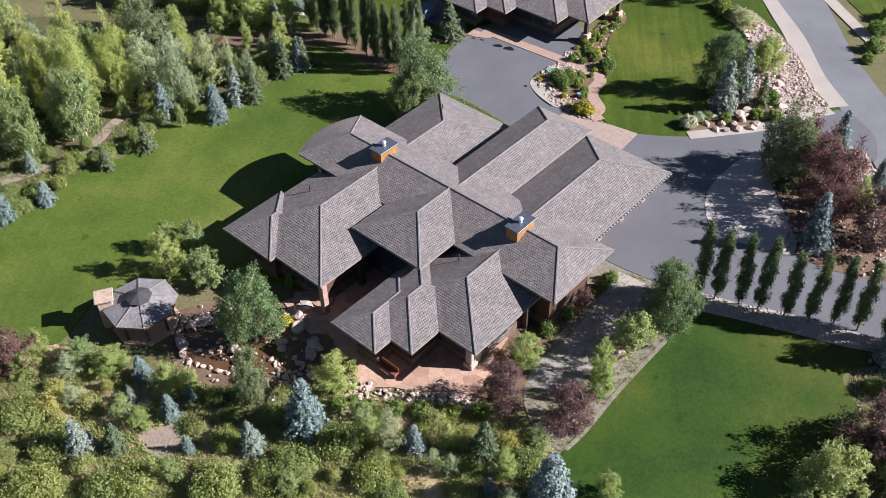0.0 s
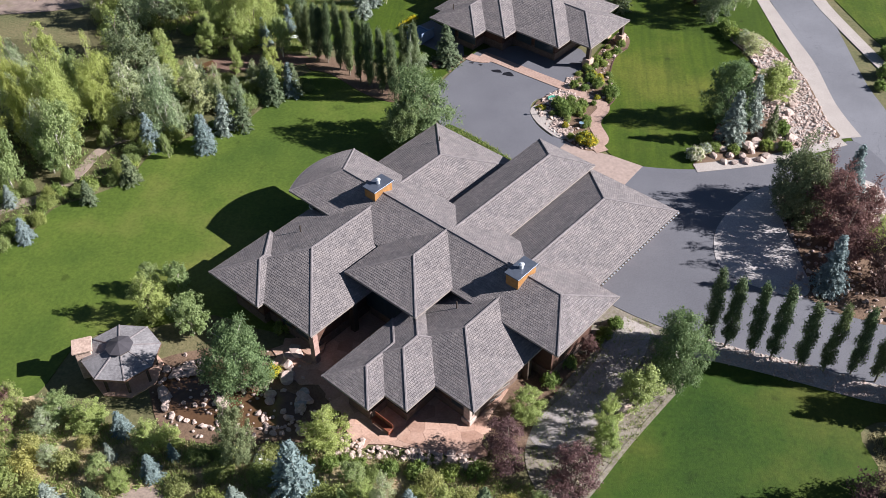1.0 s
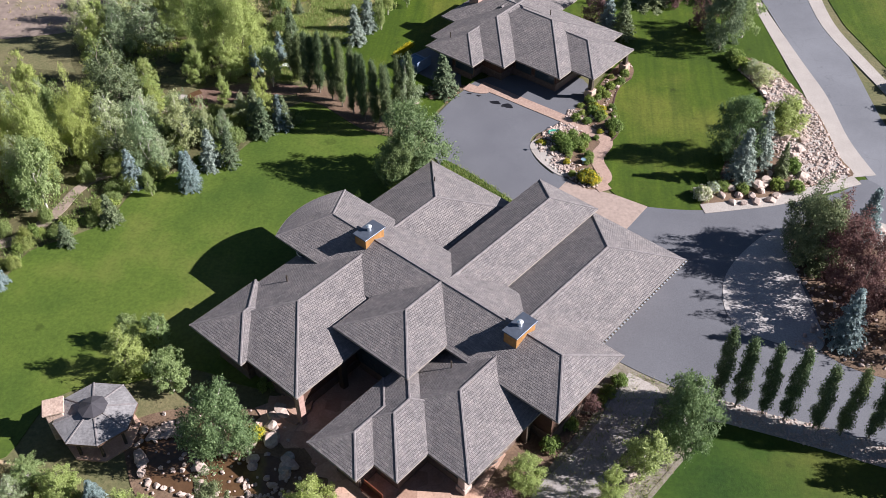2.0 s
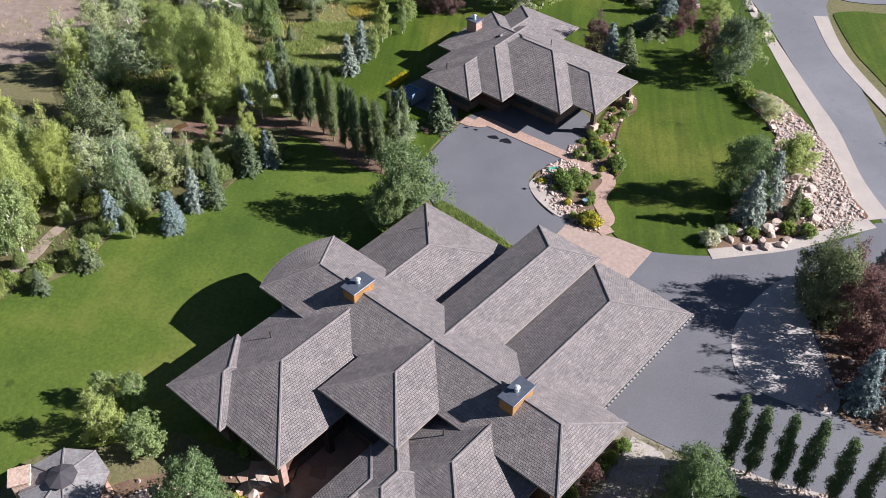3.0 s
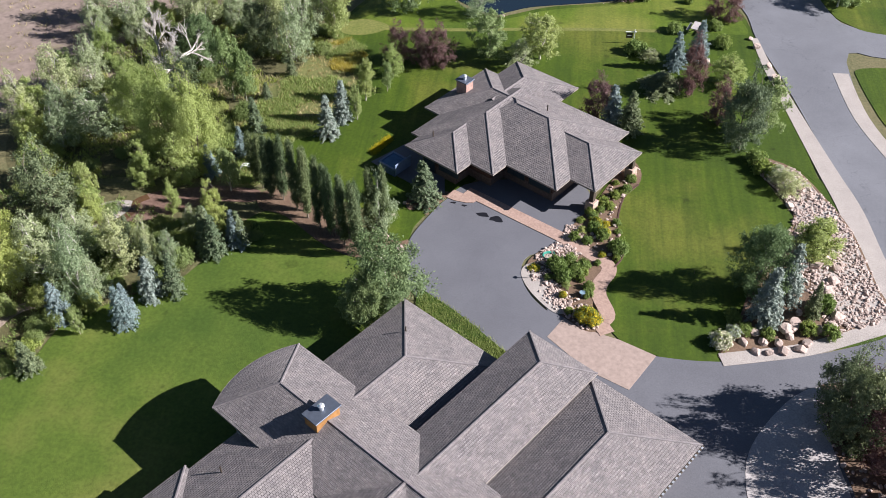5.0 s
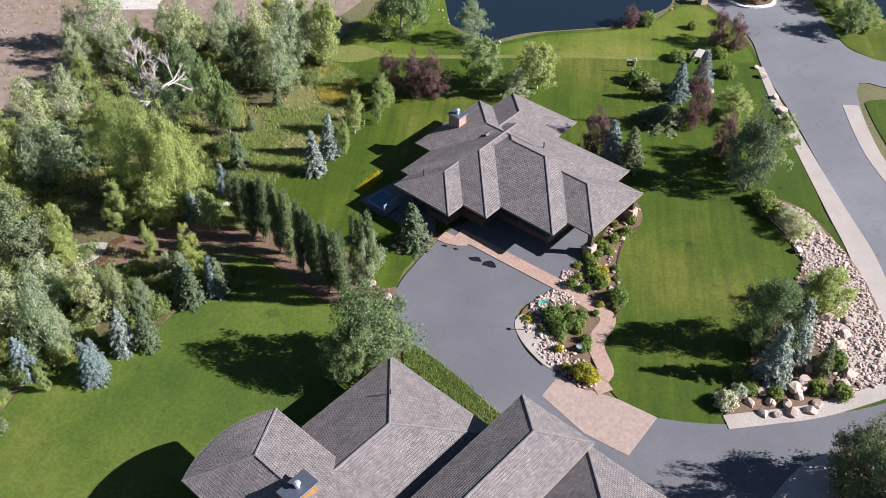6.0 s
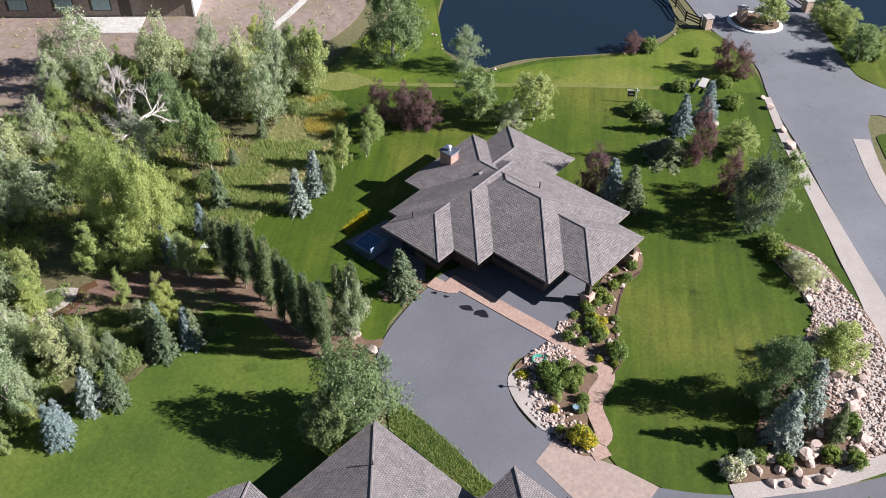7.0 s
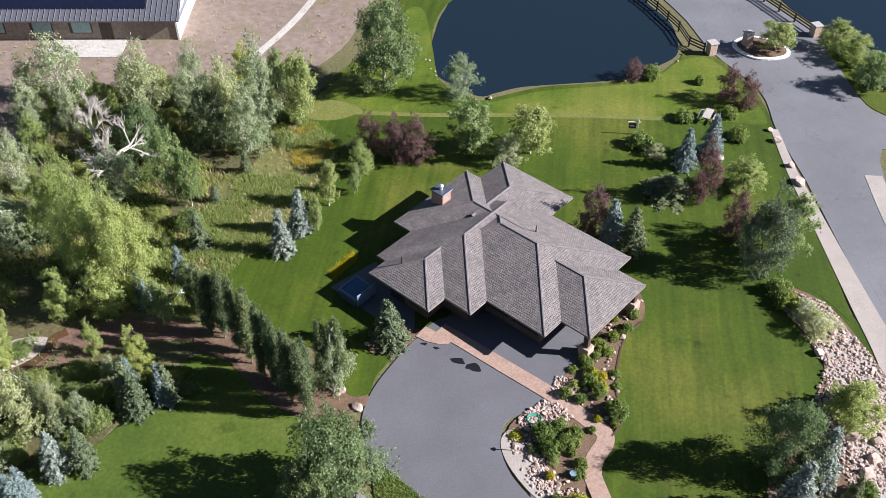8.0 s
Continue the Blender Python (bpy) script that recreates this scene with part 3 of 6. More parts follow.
PLAN["cob_porch"] = [(2.2, 92.4), (2.5, 94.3), (3.9, 94.4), (4.2, 92.5), (3.4, 92)]
PLAN["cob_west"] = [(0.6, 87.1), (1.5, 87.2), (3, 84.6), (3.6, 83.3), (2.7, 83.1), (1.4, 85.2)]
PLAN["lawn_pond"] = [(-25, 127.5), (-23, 133.9), (-18.8, 142.5), (-18.1, 150.1), (-16, 150.4), (-13.9, 142.5), (-11.7, 134.5), (-7.1, 131.3), (-0.7, 134.4), (5.4, 136.1), (10.9, 138), (14.6, 142.8), (18.2, 143.3), (21.7, 136), (22.7, 131.4), (19.2, 131.1), (12.5, 130.8), (4.9, 130.3), (-3.9, 129.3), (-12.1, 128.2), (-21.7, 127.5)]
PLAN["lawn_fill"] = [(13.8, 80), (13.7, 85.6), (14.1, 91.7), (18.1, 94.5), (21.6, 95.5), (20.9, 91.7), (19.6, 87.7), (17.8, 83.4), (16, 80)]
PLAN["rock_base"] = [(21.4, 105.4), (22.5, 101.8), (23.4, 98.1), (23.3, 94.8), (23.5, 90.8), (24.3, 87.1), (25.6, 84.4), (29.1, 85.8), (28.7, 89.2), (28, 95.6), (26.6, 100.1), (24.3, 104.9)]
PLAN["soil_patch"] = [(-27.5, 38.7), (-26.5, 39.4), (-25.1, 39.7), (-23.9, 38.8), (-24.2, 37.1), (-25.9, 37.2)]
PLAN["patio"] = [(-20, 52.9), (-17.5, 54.5), (-14.3, 57.9), (-10.4, 58.3), (-1.2, 50.8), (-2.6, 47.7), (-2.9, 44.5), (-6.7, 44.5), (-9.4, 44.9), (-11.9, 44.7), (-13.2, 47.2), (-15.6, 49.8), (-17, 49.6), (-18.7, 51.4)]
PLAN["drive_corner"] = [(4.9, 63.2), (6.2, 60.9), (10.5, 58.5), (11.8, 58.6), (12.4, 61.5), (8.3, 64.6)]
PLAN["lawn_wedge"] = [(17.5, 93.2), (19.9, 95.4), (21.4, 96.6), (22.9, 98.2), (23.6, 96.6), (22.4, 94.6), (20.8, 92.6)]
PLAN["slate"] = [(-18.6, 41.0), (-18.7, 42.4), (-18.0, 43.9), (-17.0, 43.9), (-16.0, 41.8), (-17.2, 41.0)]
PLAN["drive_under"] = [(14.5, 61.5), (24, 61.5), (24, 79), (14.5, 79)]
PLAN["weed_bed"] = [(-9.5, 84.4), (-7.7, 83.4), (-5.1, 81.4), (-2.4, 78.9), (-0.9, 77.7), (-1.8, 77.0), (-4.2, 77.6), (-7.0, 80.2), (-9.3, 81.9)]
PLAN["lawn_nook"] = [(-14.1, 93.8), (-11.6, 94.8), (-10.3, 94.9), (-11.2, 92.5), (-11.5, 90.7), (-13.1, 90.6)]
PLAN["corner_soil"] = [(1.5, 63.5), (2.5, 58), (4.5, 54.8), (7.5, 57), (10.8, 58.2), (8.3, 62.6), (5, 64.5)]
PLAN["porch_ground"] = [(-2.6, 46.4), (0.4, 45.4), (1.4, 48.8), (3.4, 52.6), (5, 55.5), (2.5, 57.5), (-1.5, 53)]
PLAN["creek"] = [(-27.5, 49), (-26.1, 50.7), (-22.9, 51), (-20.4, 48.8), (-18.2, 49), (-16.1, 48), (-16.6, 46), (-19.6, 45.4), (-22.6, 45), (-25.6, 45.9)]
PLAN["garden"] = [(-28.9, 50.4), (-25.7, 52.3), (-21.5, 53.1), (-16.9, 51.6), (-13.3, 47.2), (-13.6, 44.3), (-17.1, 44.5), (-20.4, 43.6), (-25.5, 44.2), (-27.7, 46.9)]
PLAN["pond"] = [(-13.4, 151.4), (-13.9, 145.1), (-13.7, 138.7), (-12.3, 135.9), (-7.6, 132.6), (-5.5, 133.5), (-2.5, 135.1), (5.4, 137.2), (9.7, 138.9), (11.6, 141), (14, 143.7), (14.4, 147), (13.7, 151.6), (11.4, 155.6), (9.4, 159.8), (0.6, 166.7), (-10.4, 163.5)]
PLAN["pond_east"] = [(27.2, 162.2), (30.8, 153.7), (34.4, 151.4), (37.5, 145.5), (45.6, 140.9), (61, 155.3), (53.4, 175.7), (32.2, 172.7)]
PLAN["dirt"] = [(-86.6, 143.6), (-87.7, 152.9), (-25.9, 161.4), (-23.5, 149.3), (-24.3, 139.8), (-30.1, 131.8), (-44, 127), (-46.5, 118), (-49.5, 110), (-60, 103), (-72, 106)]
PLAN["lawn_far"] = [(39.7, 125.2), (37.3, 125.5), (33.9, 124.8), (33.6, 122.7), (34.1, 117.5), (35.1, 112.8), (39.5, 101.4), (45.7, 104.8), (52.4, 126.6)]
PLAN["lawn_gate"] = [(35.3, 134.6), (33.2, 138.1), (31.9, 142.5), (31.6, 146.1), (34, 149), (37.1, 143.2), (46.8, 138.9), (46.1, 126.7)]
PLAN["woods_a"] = [(-54.6, 103.1), (-50.1, 113.7), (-51.8, 119.7), (-47.4, 122.3), (-29.1, 125.9), (-24.9, 123.4), (-28.3, 116.7), (-30.8, 113.7), (-31, 106.2), (-30.1, 99.1), (-34.1, 96.9), (-40.8, 96.4), (-49.4, 93.9)]
PLAN["woods_c"] = [(-46.1, 88.2), (-39.3, 87.5), (-35.9, 89.9), (-26, 91.5), (-24.4, 89.5), (-30.1, 87), (-34.9, 83.8), (-36.4, 81.6), (-40.7, 78.7)]
PLAN["woods_d"] = [(-51.2, 117.3), (-54.8, 126.2), (-49.8, 127.9), (-30.7, 131.7), (-25.6, 126.3), (-24.8, 122.9), (-28.9, 124.9), (-47, 121.4)]
PLAN["bed_tip"] = [(27.1, 78.7), (29.9, 79.5), (31.8, 78.4), (32.1, 75), (32.1, 71.6), (30.5, 71.9), (29.7, 75.5), (28.3, 76.7)]
PLAN["bare"] = [(-25.4, 127.8), (-22.7, 129.6), (-19.4, 128.2), (-21.4, 126.1), (-24.3, 125.8)]
PLAN["glade"] = [(-30.8, 105.5), (-30.5, 112.8), (-28.3, 116.7), (-24.9, 125.9), (-20.6, 122.5), (-20.1, 115.1), (-21.5, 107.5), (-25.2, 104), (-26.9, 96.9), (-29.2, 96.6)]
PLAN["drypatch"] = [(-26.5, 122.6), (-23.5, 125.1), (-20.9, 121.4), (-21.8, 117.6), (-24.9, 117.9)]
PLAN["flowers"] = [(-17.2, 103.3), (-15.8, 106.2), (-15.3, 105.5), (-16.7, 102.7)]
PLAN["woods_b"] = [(-53.3, 57.7), (-47.4, 58.6), (-46, 62.7), (-43.7, 67.8), (-38.6, 76), (-34, 80.5), (-29.9, 83.6), (-31, 90.4), (-43.8, 95.4), (-72, 92.8)]
PLAN["meadow"] = [(-45.9, 45.5), (-34.7, 46.2), (-29.4, 44.2), (-21.1, 43.4), (-14.8, 43.6), (-8.9, 44.1), (-2.7, 44.2), (0.6, 42.6), (2.9, 40.4), (2.9, 32.5), (-37.6, 28.2)]
PLAN["right_rough"] = [(24.7, 49.4), (27.7, 50.3), (33.9, 47.1), (30.5, 35.4), (18.2, 34.1), (19.8, 39.8), (21.4, 42.3), (25.2, 45.7)]
LINES = {}
LINES["walkway"] = [(6.2, 81.3), (5.7, 82.4), (6.2, 83.5), (5.5, 85.6), (5.6, 87), (6.3, 88.5), (6.2, 89.5), (5.1, 90.4), (3.3, 91.8), (1.8, 92.8), (-0.5, 94.2), (-2.8, 95.6), (-4.9, 96.9), (-7, 98.1)]
LINES["verge"] = [(22.9, 130.5), (23.7, 123.7), (24.9, 117), (26.1, 110.2), (27.1, 104.8), (28.1, 99.4), (28.7, 91.9), (30, 86.1)]
LINES["drive_border"] = [(29.9, 85.4), (27.4, 84.2), (22, 81.6), (18, 80.4), (15, 79.6)]
LINES["lawn_edge"] = [(11.9, 52.8), (7.6, 46.7), (4.9, 42.4), (3.5, 40.6)]
LINES["verge_east"] = [(31.9, 123.7), (32.5, 115.1), (34.6, 107.2), (37.6, 97.8)]
LINES["edging"] = [(9.2, 101.1), (7.9, 99.2), (7.3, 96.7), (7.1, 93.7), (7.6, 91), (6.8, 89.2)]
LINES["track"] = [(-21.7, 127.5), (-12.1, 128.2), (-3.9, 129.3), (4.9, 130.3), (12.5, 130.8)]
LINES["trail"] = [(-50.7, 65.7), (-48.2, 67.7), (-45.7, 69.3), (-44.0, 72.9), (-43.4, 76.1), (-42.1, 78.4), (-40.0, 79.3)]
LINES["yard_path"] = [(-33.4, 137.6), (-31.8, 142.9), (-30.8, 147.2), (-29.9, 152.9)]
LINES["creek_stream"] = [(-36.7, 93.8), (-37.5, 93), (-37.4, 91.9), (-37.9, 90.5), (-39.2, 89.1), (-41, 87.2)]
COURT_STONES = [(-14.5, 91.2, 0.5), (-13.4, 90.8, 0.45), (-12, 89.4, 0.5), (-13.7, 90.4, 0.3), (-13.4, 93.8, 0.3), (-12.5, 95.6, 0.35)]

# ---- ground ----
gm = bpy.data.meshes.new("ground")
gm.from_pydata([(-2000, -2000, 0), (2000, -2000, 0), (2000, 2000, 0), (-2000, 2000, 0)], [], [(0, 1, 2, 3)])
gm.materials.append(M["rough"])
tagged(new("ground", gm), "rough meadow ground with dry grass and weeds", "ground", kind="structure")
for name, key, z, mat, label, cat in [
    ("meadow_ground", "meadow", 0.016, "meadow", "dry meadow ground with grass and weeds", "ground"),
    ("woodland_ground", "woods_a", 0.02, "woods", "shaded woodland floor under dense trees", "ground"),
    ("woodland_ground", "woods_b", 0.026, "woods", "shaded woodland floor beside the lawn", "ground"),
    ("woodland_ground", "woods_c", 0.03, "woods", "shaded woodland floor below the creek", "ground"),
    ("woodland_ground", "woods_d", 0.028, "woods", "woodland edge beside the dirt yard", "ground"),
    ("dirt_field", "dirt", 0.034, "dirt", "bare brown dirt yard around the far building", "ground"),
    ("lawn", "lawn_west", 0.06, "lawn", "mown green lawn beside the large house", "lawn"),
    ("lawn", "lawn_north", 0.065, "lawn_n", "mown green lawn around the smaller house", "lawn"),
    ("lawn", "lawn_south", 0.06, "lawn_s", "mown green lawn below the poplar row", "lawn"),
    ("lawn", "lawn_far", 0.06, "lawn_n", "mown grass across the road", "lawn"),
    ("lawn", "lawn_gate", 0.055, "lawn_n", "mown grass by the pond and the road", "lawn"),
    ("lawn", "lawn_fill", 0.062, "lawn_n", "mown grass beside the rock garden", "lawn"),
    ("lawn", "lawn_pond", 0.07, "lawn_p", "sunny mown grass beside the pond", "lawn"),
    ("bare_soil", "soil_patch", 0.024, "trail", "bare pinkish soil patch in the meadow", "ground"),
    ("road", "road", 0.075, "road", "cracked grey asphalt road", "road"),
    ("driveway", "drive", 0.085, "drive", "dark asphalt driveway in front of the garages", "driveway"),
    ("driveway", "court", 0.09, "drive", "rounded dark asphalt parking court", "driveway"),
    ("driveway", "drive_corner", 0.083, "drive", "dark asphalt beside the house corner", "driveway"),
    ("lawn", "lawn_wedge", 0.058, "lawn_n", "mown grass at the edge of the rocks", "lawn"),
    ("driveway", "drive_under", 0.08, "drive", "dark asphalt around the gravel pad", "driveway"),
    ("planting_bed", "weed_bed", 0.13, "lawn_s", "overgrown green bed between house and court", "bed"),
    ("lawn", "lawn_nook", 0.11, "lawn_n", "small bright lawn beside the court", "lawn"),
    ("weedy_strip", "path_gravel", 0.05, "strip", "weedy soil strip between path and lawn", "ground"),
    ("gravel_path", "path_asphalt", 0.066, "path", "pale grey gravel path beside the house", "path"),
    ("gravel_patch", "patch_corner", 0.088, "gravel", "pale gravel patch at the house corner", "gravel"),
    ("gravel_border", "court_gravel", 0.123, "gravel", "smooth pale gravel margin of the court bed", "gravel"),
    ("walkway_slab", "walk_slab", 0.145, "brickwalk", "reddish concrete landing at the walkway end", "walkway"),
    ("planting_bed", "bed_corner", 0.1, "mulch", "mulched bed beside the terrace and court", "bed"),
    ("creek_soil", "creek_soil", 0.045, "creeksoil", "bare red-brown soil of the woodland creek", "creek"),
    ("creek_bank", "creek_bank", 0.055, "gravel", "pale stony bank of the woodland creek", "creek"),
    ("gravel_strip", "strip_poplar", 0.095, "gravel", "gravel strip under the poplar row", "gravel"),
    ("planting_bed", "bed_east", 0.1, "mulch", "mulched planting bed by the driveway", "bed"),
    ("parking_pad", "pad", 0.11, "pad", "half-round pale gravel pad beside the driveway", "pad"),
    ("gravel_border", "bed_tip", 0.115, "gravel", "pinkish gravel tip of the planting bed", "gravel"),
    ("glade_ground", "glade", 0.042, "glade", "rough green grass of the woodland glade", "ground"),
    ("corner_soil", "corner_soil", 0.048, "strip", "weedy soil beside the house corner", "ground"),
    # dark brown ground sheet beside the porch, sharing the mulch material
    ("planting_bed", "porch_ground", 0.046, "mulch", "dark brown ground beside the porch", "bed"),
    ("bare_patch", "bare", 0.075, "dryturf", "worn dry patch in the grass", "ground"),
    ("concrete_apron", "apron", 0.105, "concrete", "pink concrete apron across the drive", "apron"),
    ("planting_bed", "bed_court", 0.115, "mulch", "mulched bed with pink stones by the parking court", "bed"),
    ("planting_bed", "bed_porch", 0.12, "mulch", "mulched shrub bed along the porch", "bed"),
    ("planting_bed", "bed_rock", 0.11, "mulch", "mulched rock garden bed beside the road", "bed"),
    ("gravel_base", "rock_base", 0.118, "gravel", "pale gravel under the loose rocks", "gravel"),
    ("planting_bed", "bed_group", 0.0675, "lawn_n", "shaded rough grass under a group of trees", "bed"),
    ("planting_bed", "bed_purple", 0.0675, "lawn_n", "rough grass under purple shrubs", "bed"),
    ("planting_bed", "bed_poplar", 0.1, "mulch", "mulched strip under the tall poplars", "bed"),
    ("garden_soil", "garden", 0.045, "mulch", "bare brown soil of the water garden", "ground"),
    ("creek_water", "creek", 0.07, "brown_water", "shallow brown garden pond with stone edge", "pond"),
    ("pond", "pond", 0.05, "water", "dark blue pond with grassy banks", "pond"),
    ("pond", "pond_east", 0.05, "water", "dark pond beyond the gate", "pond"),
    ("patio", "patio", 0.12, "joint", "red flagstone patio around the house", "patio"),
]:
    sheet(name, PLAN[key], z, M[mat], label, cat, smooth=key not in ("apron", "patio", "walk_slab", "patch_corner"))
for key in ("bed_rock", "bed_porch", "bed_purple", "bed_group"):
    mx, my = (sum(p[i] for p in PLAN[key]) / len(PLAN[key]) for i in (0, 1))
    sheet("lawn", [(mx + (x - mx) * 1.14, my + (y - my) * 1.14) for x, y in PLAN[key]], {"bed_rock": 0.05, "bed_porch": 0.054, "bed_purple": 0.048, "bed_group": 0.044}[key], M["lawn_n"], "mown grass round a planting bed", "lawn")
ribbon("walkway", LINES["walkway"], 1.3, 0.14, M["brickwalk"], "curved reddish concrete walkway", "walkway")
ribbon("gravel_verge", [(x + 0.45, y - 0.1) for x, y in LINES["verge"]], (0.7, 2.9), 0.1, M["gravel"], "tan gravel verge beside the road", "gravel")
ribbon("road_shoulder", [(x + 2.6, y - 0.3) for x, y in LINES["verge"]], (2.2, 3.0), 0.071, M["road"], "grey asphalt edge of the road", "road")
ribbon("gravel_verge", LINES["drive_border"], 1.3, 0.125, M["gravel"], "tan gravel border along the driveway", "gravel")
ribbon("gravel_verge", LINES["lawn_edge"], 0.35, 0.085, M["strip"], "weedy gravel edging beside the lawn", "gravel")
ribbon("gravel_verge", LINES["verge_east"], (1.7, 1.4), 0.1, M["gravel"], "tan gravel shoulder across the road", "gravel")

ribbon("bed_edging", LINES["edging"], 0.13, 0.16, M["edging"], "dark red edging strip between bed and lawn", "edging")
ribbon("worn_track", LINES["track"], 0.7, 0.072, M["dryturf"], "faint worn track across the grass", "path")
ribbon("concrete_path", LINES["yard_path"], 0.9, 0.06, M["slab"], "narrow pale path across the dirt yard", "path")
ribbon("dirt_trail", LINES["trail"], (1.5, 0.9), 0.075, M["trail"], "trodden pinkish dirt trail at the woodland edge", "path")
ribbon("creek_water", LINES["creek_stream"], 0.8, 0.062, M["brown_water"], "narrow shallow brown creek", "creek")

# ---- houses ----
COURSE = 0.2


def slope(V, F, UV, a, b, c, d, lift=0.007):
    """One roof slope in shingle courses: eave a to b, top d to c."""
    a, b, c, d = (Vector(q) for q in (a, b, c, d))
    along = (b - a).normalized()
    rise = ((c + d) / 2 - (a + b) / 2)
    rise -= along * rise.dot(along)
    length = rise.length
    if length < 0.05:
        return
    n = max(1, round(length / COURSE))
    nrm = along.cross(rise).normalized()
    if nrm.z < 0:
        nrm = -nrm
    for k in range(n):
        s0, s1 = k / n, (k + 1) / n
        p, q, r, t = a.lerp(d, s0), b.lerp(c, s0), b.lerp(c, s1), a.lerp(d, s1)
        i = len(V)
        V += [p + nrm * lift, q + nrm * lift, r, t, p, q]
        us = [(x - a).dot(along) for x in (p, q, r, t)]
        v0, v1 = k * COURSE, (k + 1) * COURSE - 0.001
        F += [(i, i + 1, i + 2, i + 3), (i + 4, i + 5, i + 1, i)]
        UV += [(us[0], v0), (us[1], v0), (us[2], v1), (us[3], v1), (us[0], v0), (us[1], v0), (us[1], v0 + 0.01), (us[0], v0 + 0.01)]


def weld(ob):
    """Join the courses of a roof into one skin."""
    bm = bmesh.new()
    bm.from_mesh(ob.data)
    bmesh.ops.remove_doubles(bm, verts=bm.verts[:], dist=0.002)
    bm.to_mesh(ob.data)
    bm.free()


def strip_bm(a, b, w, h):
    """A low square bar from a to b, for caps and gutters."""
    a, b = Vector(a), Vector(b)
    d = (b - a).normalized()
    s = d.cross(Vector((0, 0, 1))).normalized() * w / 2
    u = s.cross(d).normalized() * h / 2
    bm = bmesh.new()
    vs = [bm.verts.new(p + x * s + y * u) for p in (a, b) for x, y in ((-1, -1), (1, -1), (0.6, 1), (-0.6, 1))]
    for f in ((0, 1, 2, 3), (7, 6, 5, 4), (0, 4, 5, 1), (1, 5, 6, 2), (2, 6, 7, 3), (3, 7, 4, 0)):
        bm.faces.new([vs[i] for i in f])
    return bm


def hip(house, axis, lo, hi, s0, s1, rp, ze, zr, run0, run1, inset=1.3, bow=0.0, walls=True):
    """A hipped roof over a block: lo..hi along its ridge, s0..s1 across, ridge at rp; bow rounds the far end."""
    def w(l, s, z):
        return (l, s, z) if axis == "u" else (s, l, z)
    V, F, UV = [], [], []
    r0, r1 = w(lo + run0, rp, zr), w(hi - run1, rp, zr)
    e = [w(lo, s0, ze), w(hi, s0, ze), w(hi, s1, ze), w(lo, s1, ze)]
    slope(V, F, UV, e[0], e[1], r1, r0)
    slope(V, F, UV, e[2], e[3], r0, r1)
    if run0 > 0:
        slope(V, F, UV, e[3], e[0], r0, r0)
    ring = [e[0], e[1], e[2], e[3]]
    if bow:
        arc = [w(hi + bow * (1 - (2 * k / 14 - 1) ** 2), s0 + (s1 - s0) * k / 14, ze) for k in range(15)]
        for p, q in zip(arc, arc[1:]):
            slope(V, F, UV, p, q, r1, r1)
        ring = [e[0]] + arc + [e[3]]
    elif run1 > 0:
        slope(V, F, UV, e[1], e[2], r1, r1)
    roof = link_mesh("roof", V, F, M["roof"], house, "weathered grey-brown shingle roof slope", UV)
    weld(roof)
    n = len(ring)
    mid = Vector((sum(p[0] for p in ring) / n, sum(p[1] for p in ring) / n, 0))
    fv, ff = [], []
    for p in ring:
        q = Vector(p)
        back = (Vector((mid.x, mid.y, q.z)) - q).normalized() * 1.3
        fv += [q + Vector((0, 0, 0.012)), q - Vector((0, 0, 0.16)), q + back - Vector((0, 0, 0.15))]
    for i in range(n):
        j = (i + 1) % n
        ff += [(3 * i, 3 * j, 3 * j + 1, 3 * i + 1), (3 * i + 1, 3 * j + 1, 3 * j + 2, 3 * i + 2)]
    link_mesh("fascia", fv, ff, M["fascia"], roof, "pale fascia board")
    up = Vector((0, 0, 0.02))
    caps = [(r0, r1)]
    if run0 > 0:
        caps += [(e[0], r0), (e[3], r0)]
    if run1 > 0 or bow:
        caps += [(e[1], r1), (e[2], r1)]
    for p, q in caps:
        if (Vector(p) - Vector(q)).length > 0.3:
            part("ridge_cap", strip_bm(Vector(p) + up, Vector(q) + up, 0.17, 0.05), M["cap"], roof)
    if walls:
        x0, x1 = sorted((lo + (inset if run0 > 0 else 0), hi - (inset if run1 > 0 or bow else 0)))
        p, q = w(x0, s0 + inset, 0), w(x1, s1 - inset, 0)
        part("wall", box_bm(min(p[0], q[0]), max(p[0], q[0]), min(p[1], q[1]), max(p[1], q[1]), 0, ze + 0.15), M["wall"], house, "reddish brown timber wall")
        part("stone_base", box_bm(min(p[0], q[0]) - 0.06, max(p[0], q[0]) + 0.06, min(p[1], q[1]) - 0.06, max(p[1], q[1]) + 0.06, 0, 0.95), M["base"], house, "brown stone base course")
    return roof


def chimney(house, u0, u1, v0, v1, z0, z1, material, label):
    ch = part("chimney", box_bm(u0, u1, v0, v1, z0, z1, 0.02), material, house, label)
    part("chimney_cap", box_bm(u0 - 0.12, u1 + 0.12, v0 - 0.12, v1 + 0.12, z1, z1 + 0.1, 0.02), M["capmetal"], ch, "blue-grey metal chimney cap")
    c, d = (u0 + u1) / 2, (v0 + v1) / 2
    part("flue", cyl_bm(c, d, z1 + 0.1, z1 + 0.5, 0.17), M["steel"], ch, "bright steel flue pipe")
    part("flue_hood", cyl_bm(c, d, z1 + 0.5, z1 + 0.62, 0.24, 0.1), M["steel"], ch)


def vent(house, u, v, z):
    part("vent_pipe", cyl_bm(u, v, z - 0.3, z + 0.55, 0.06, n=8), M["dark"], house)


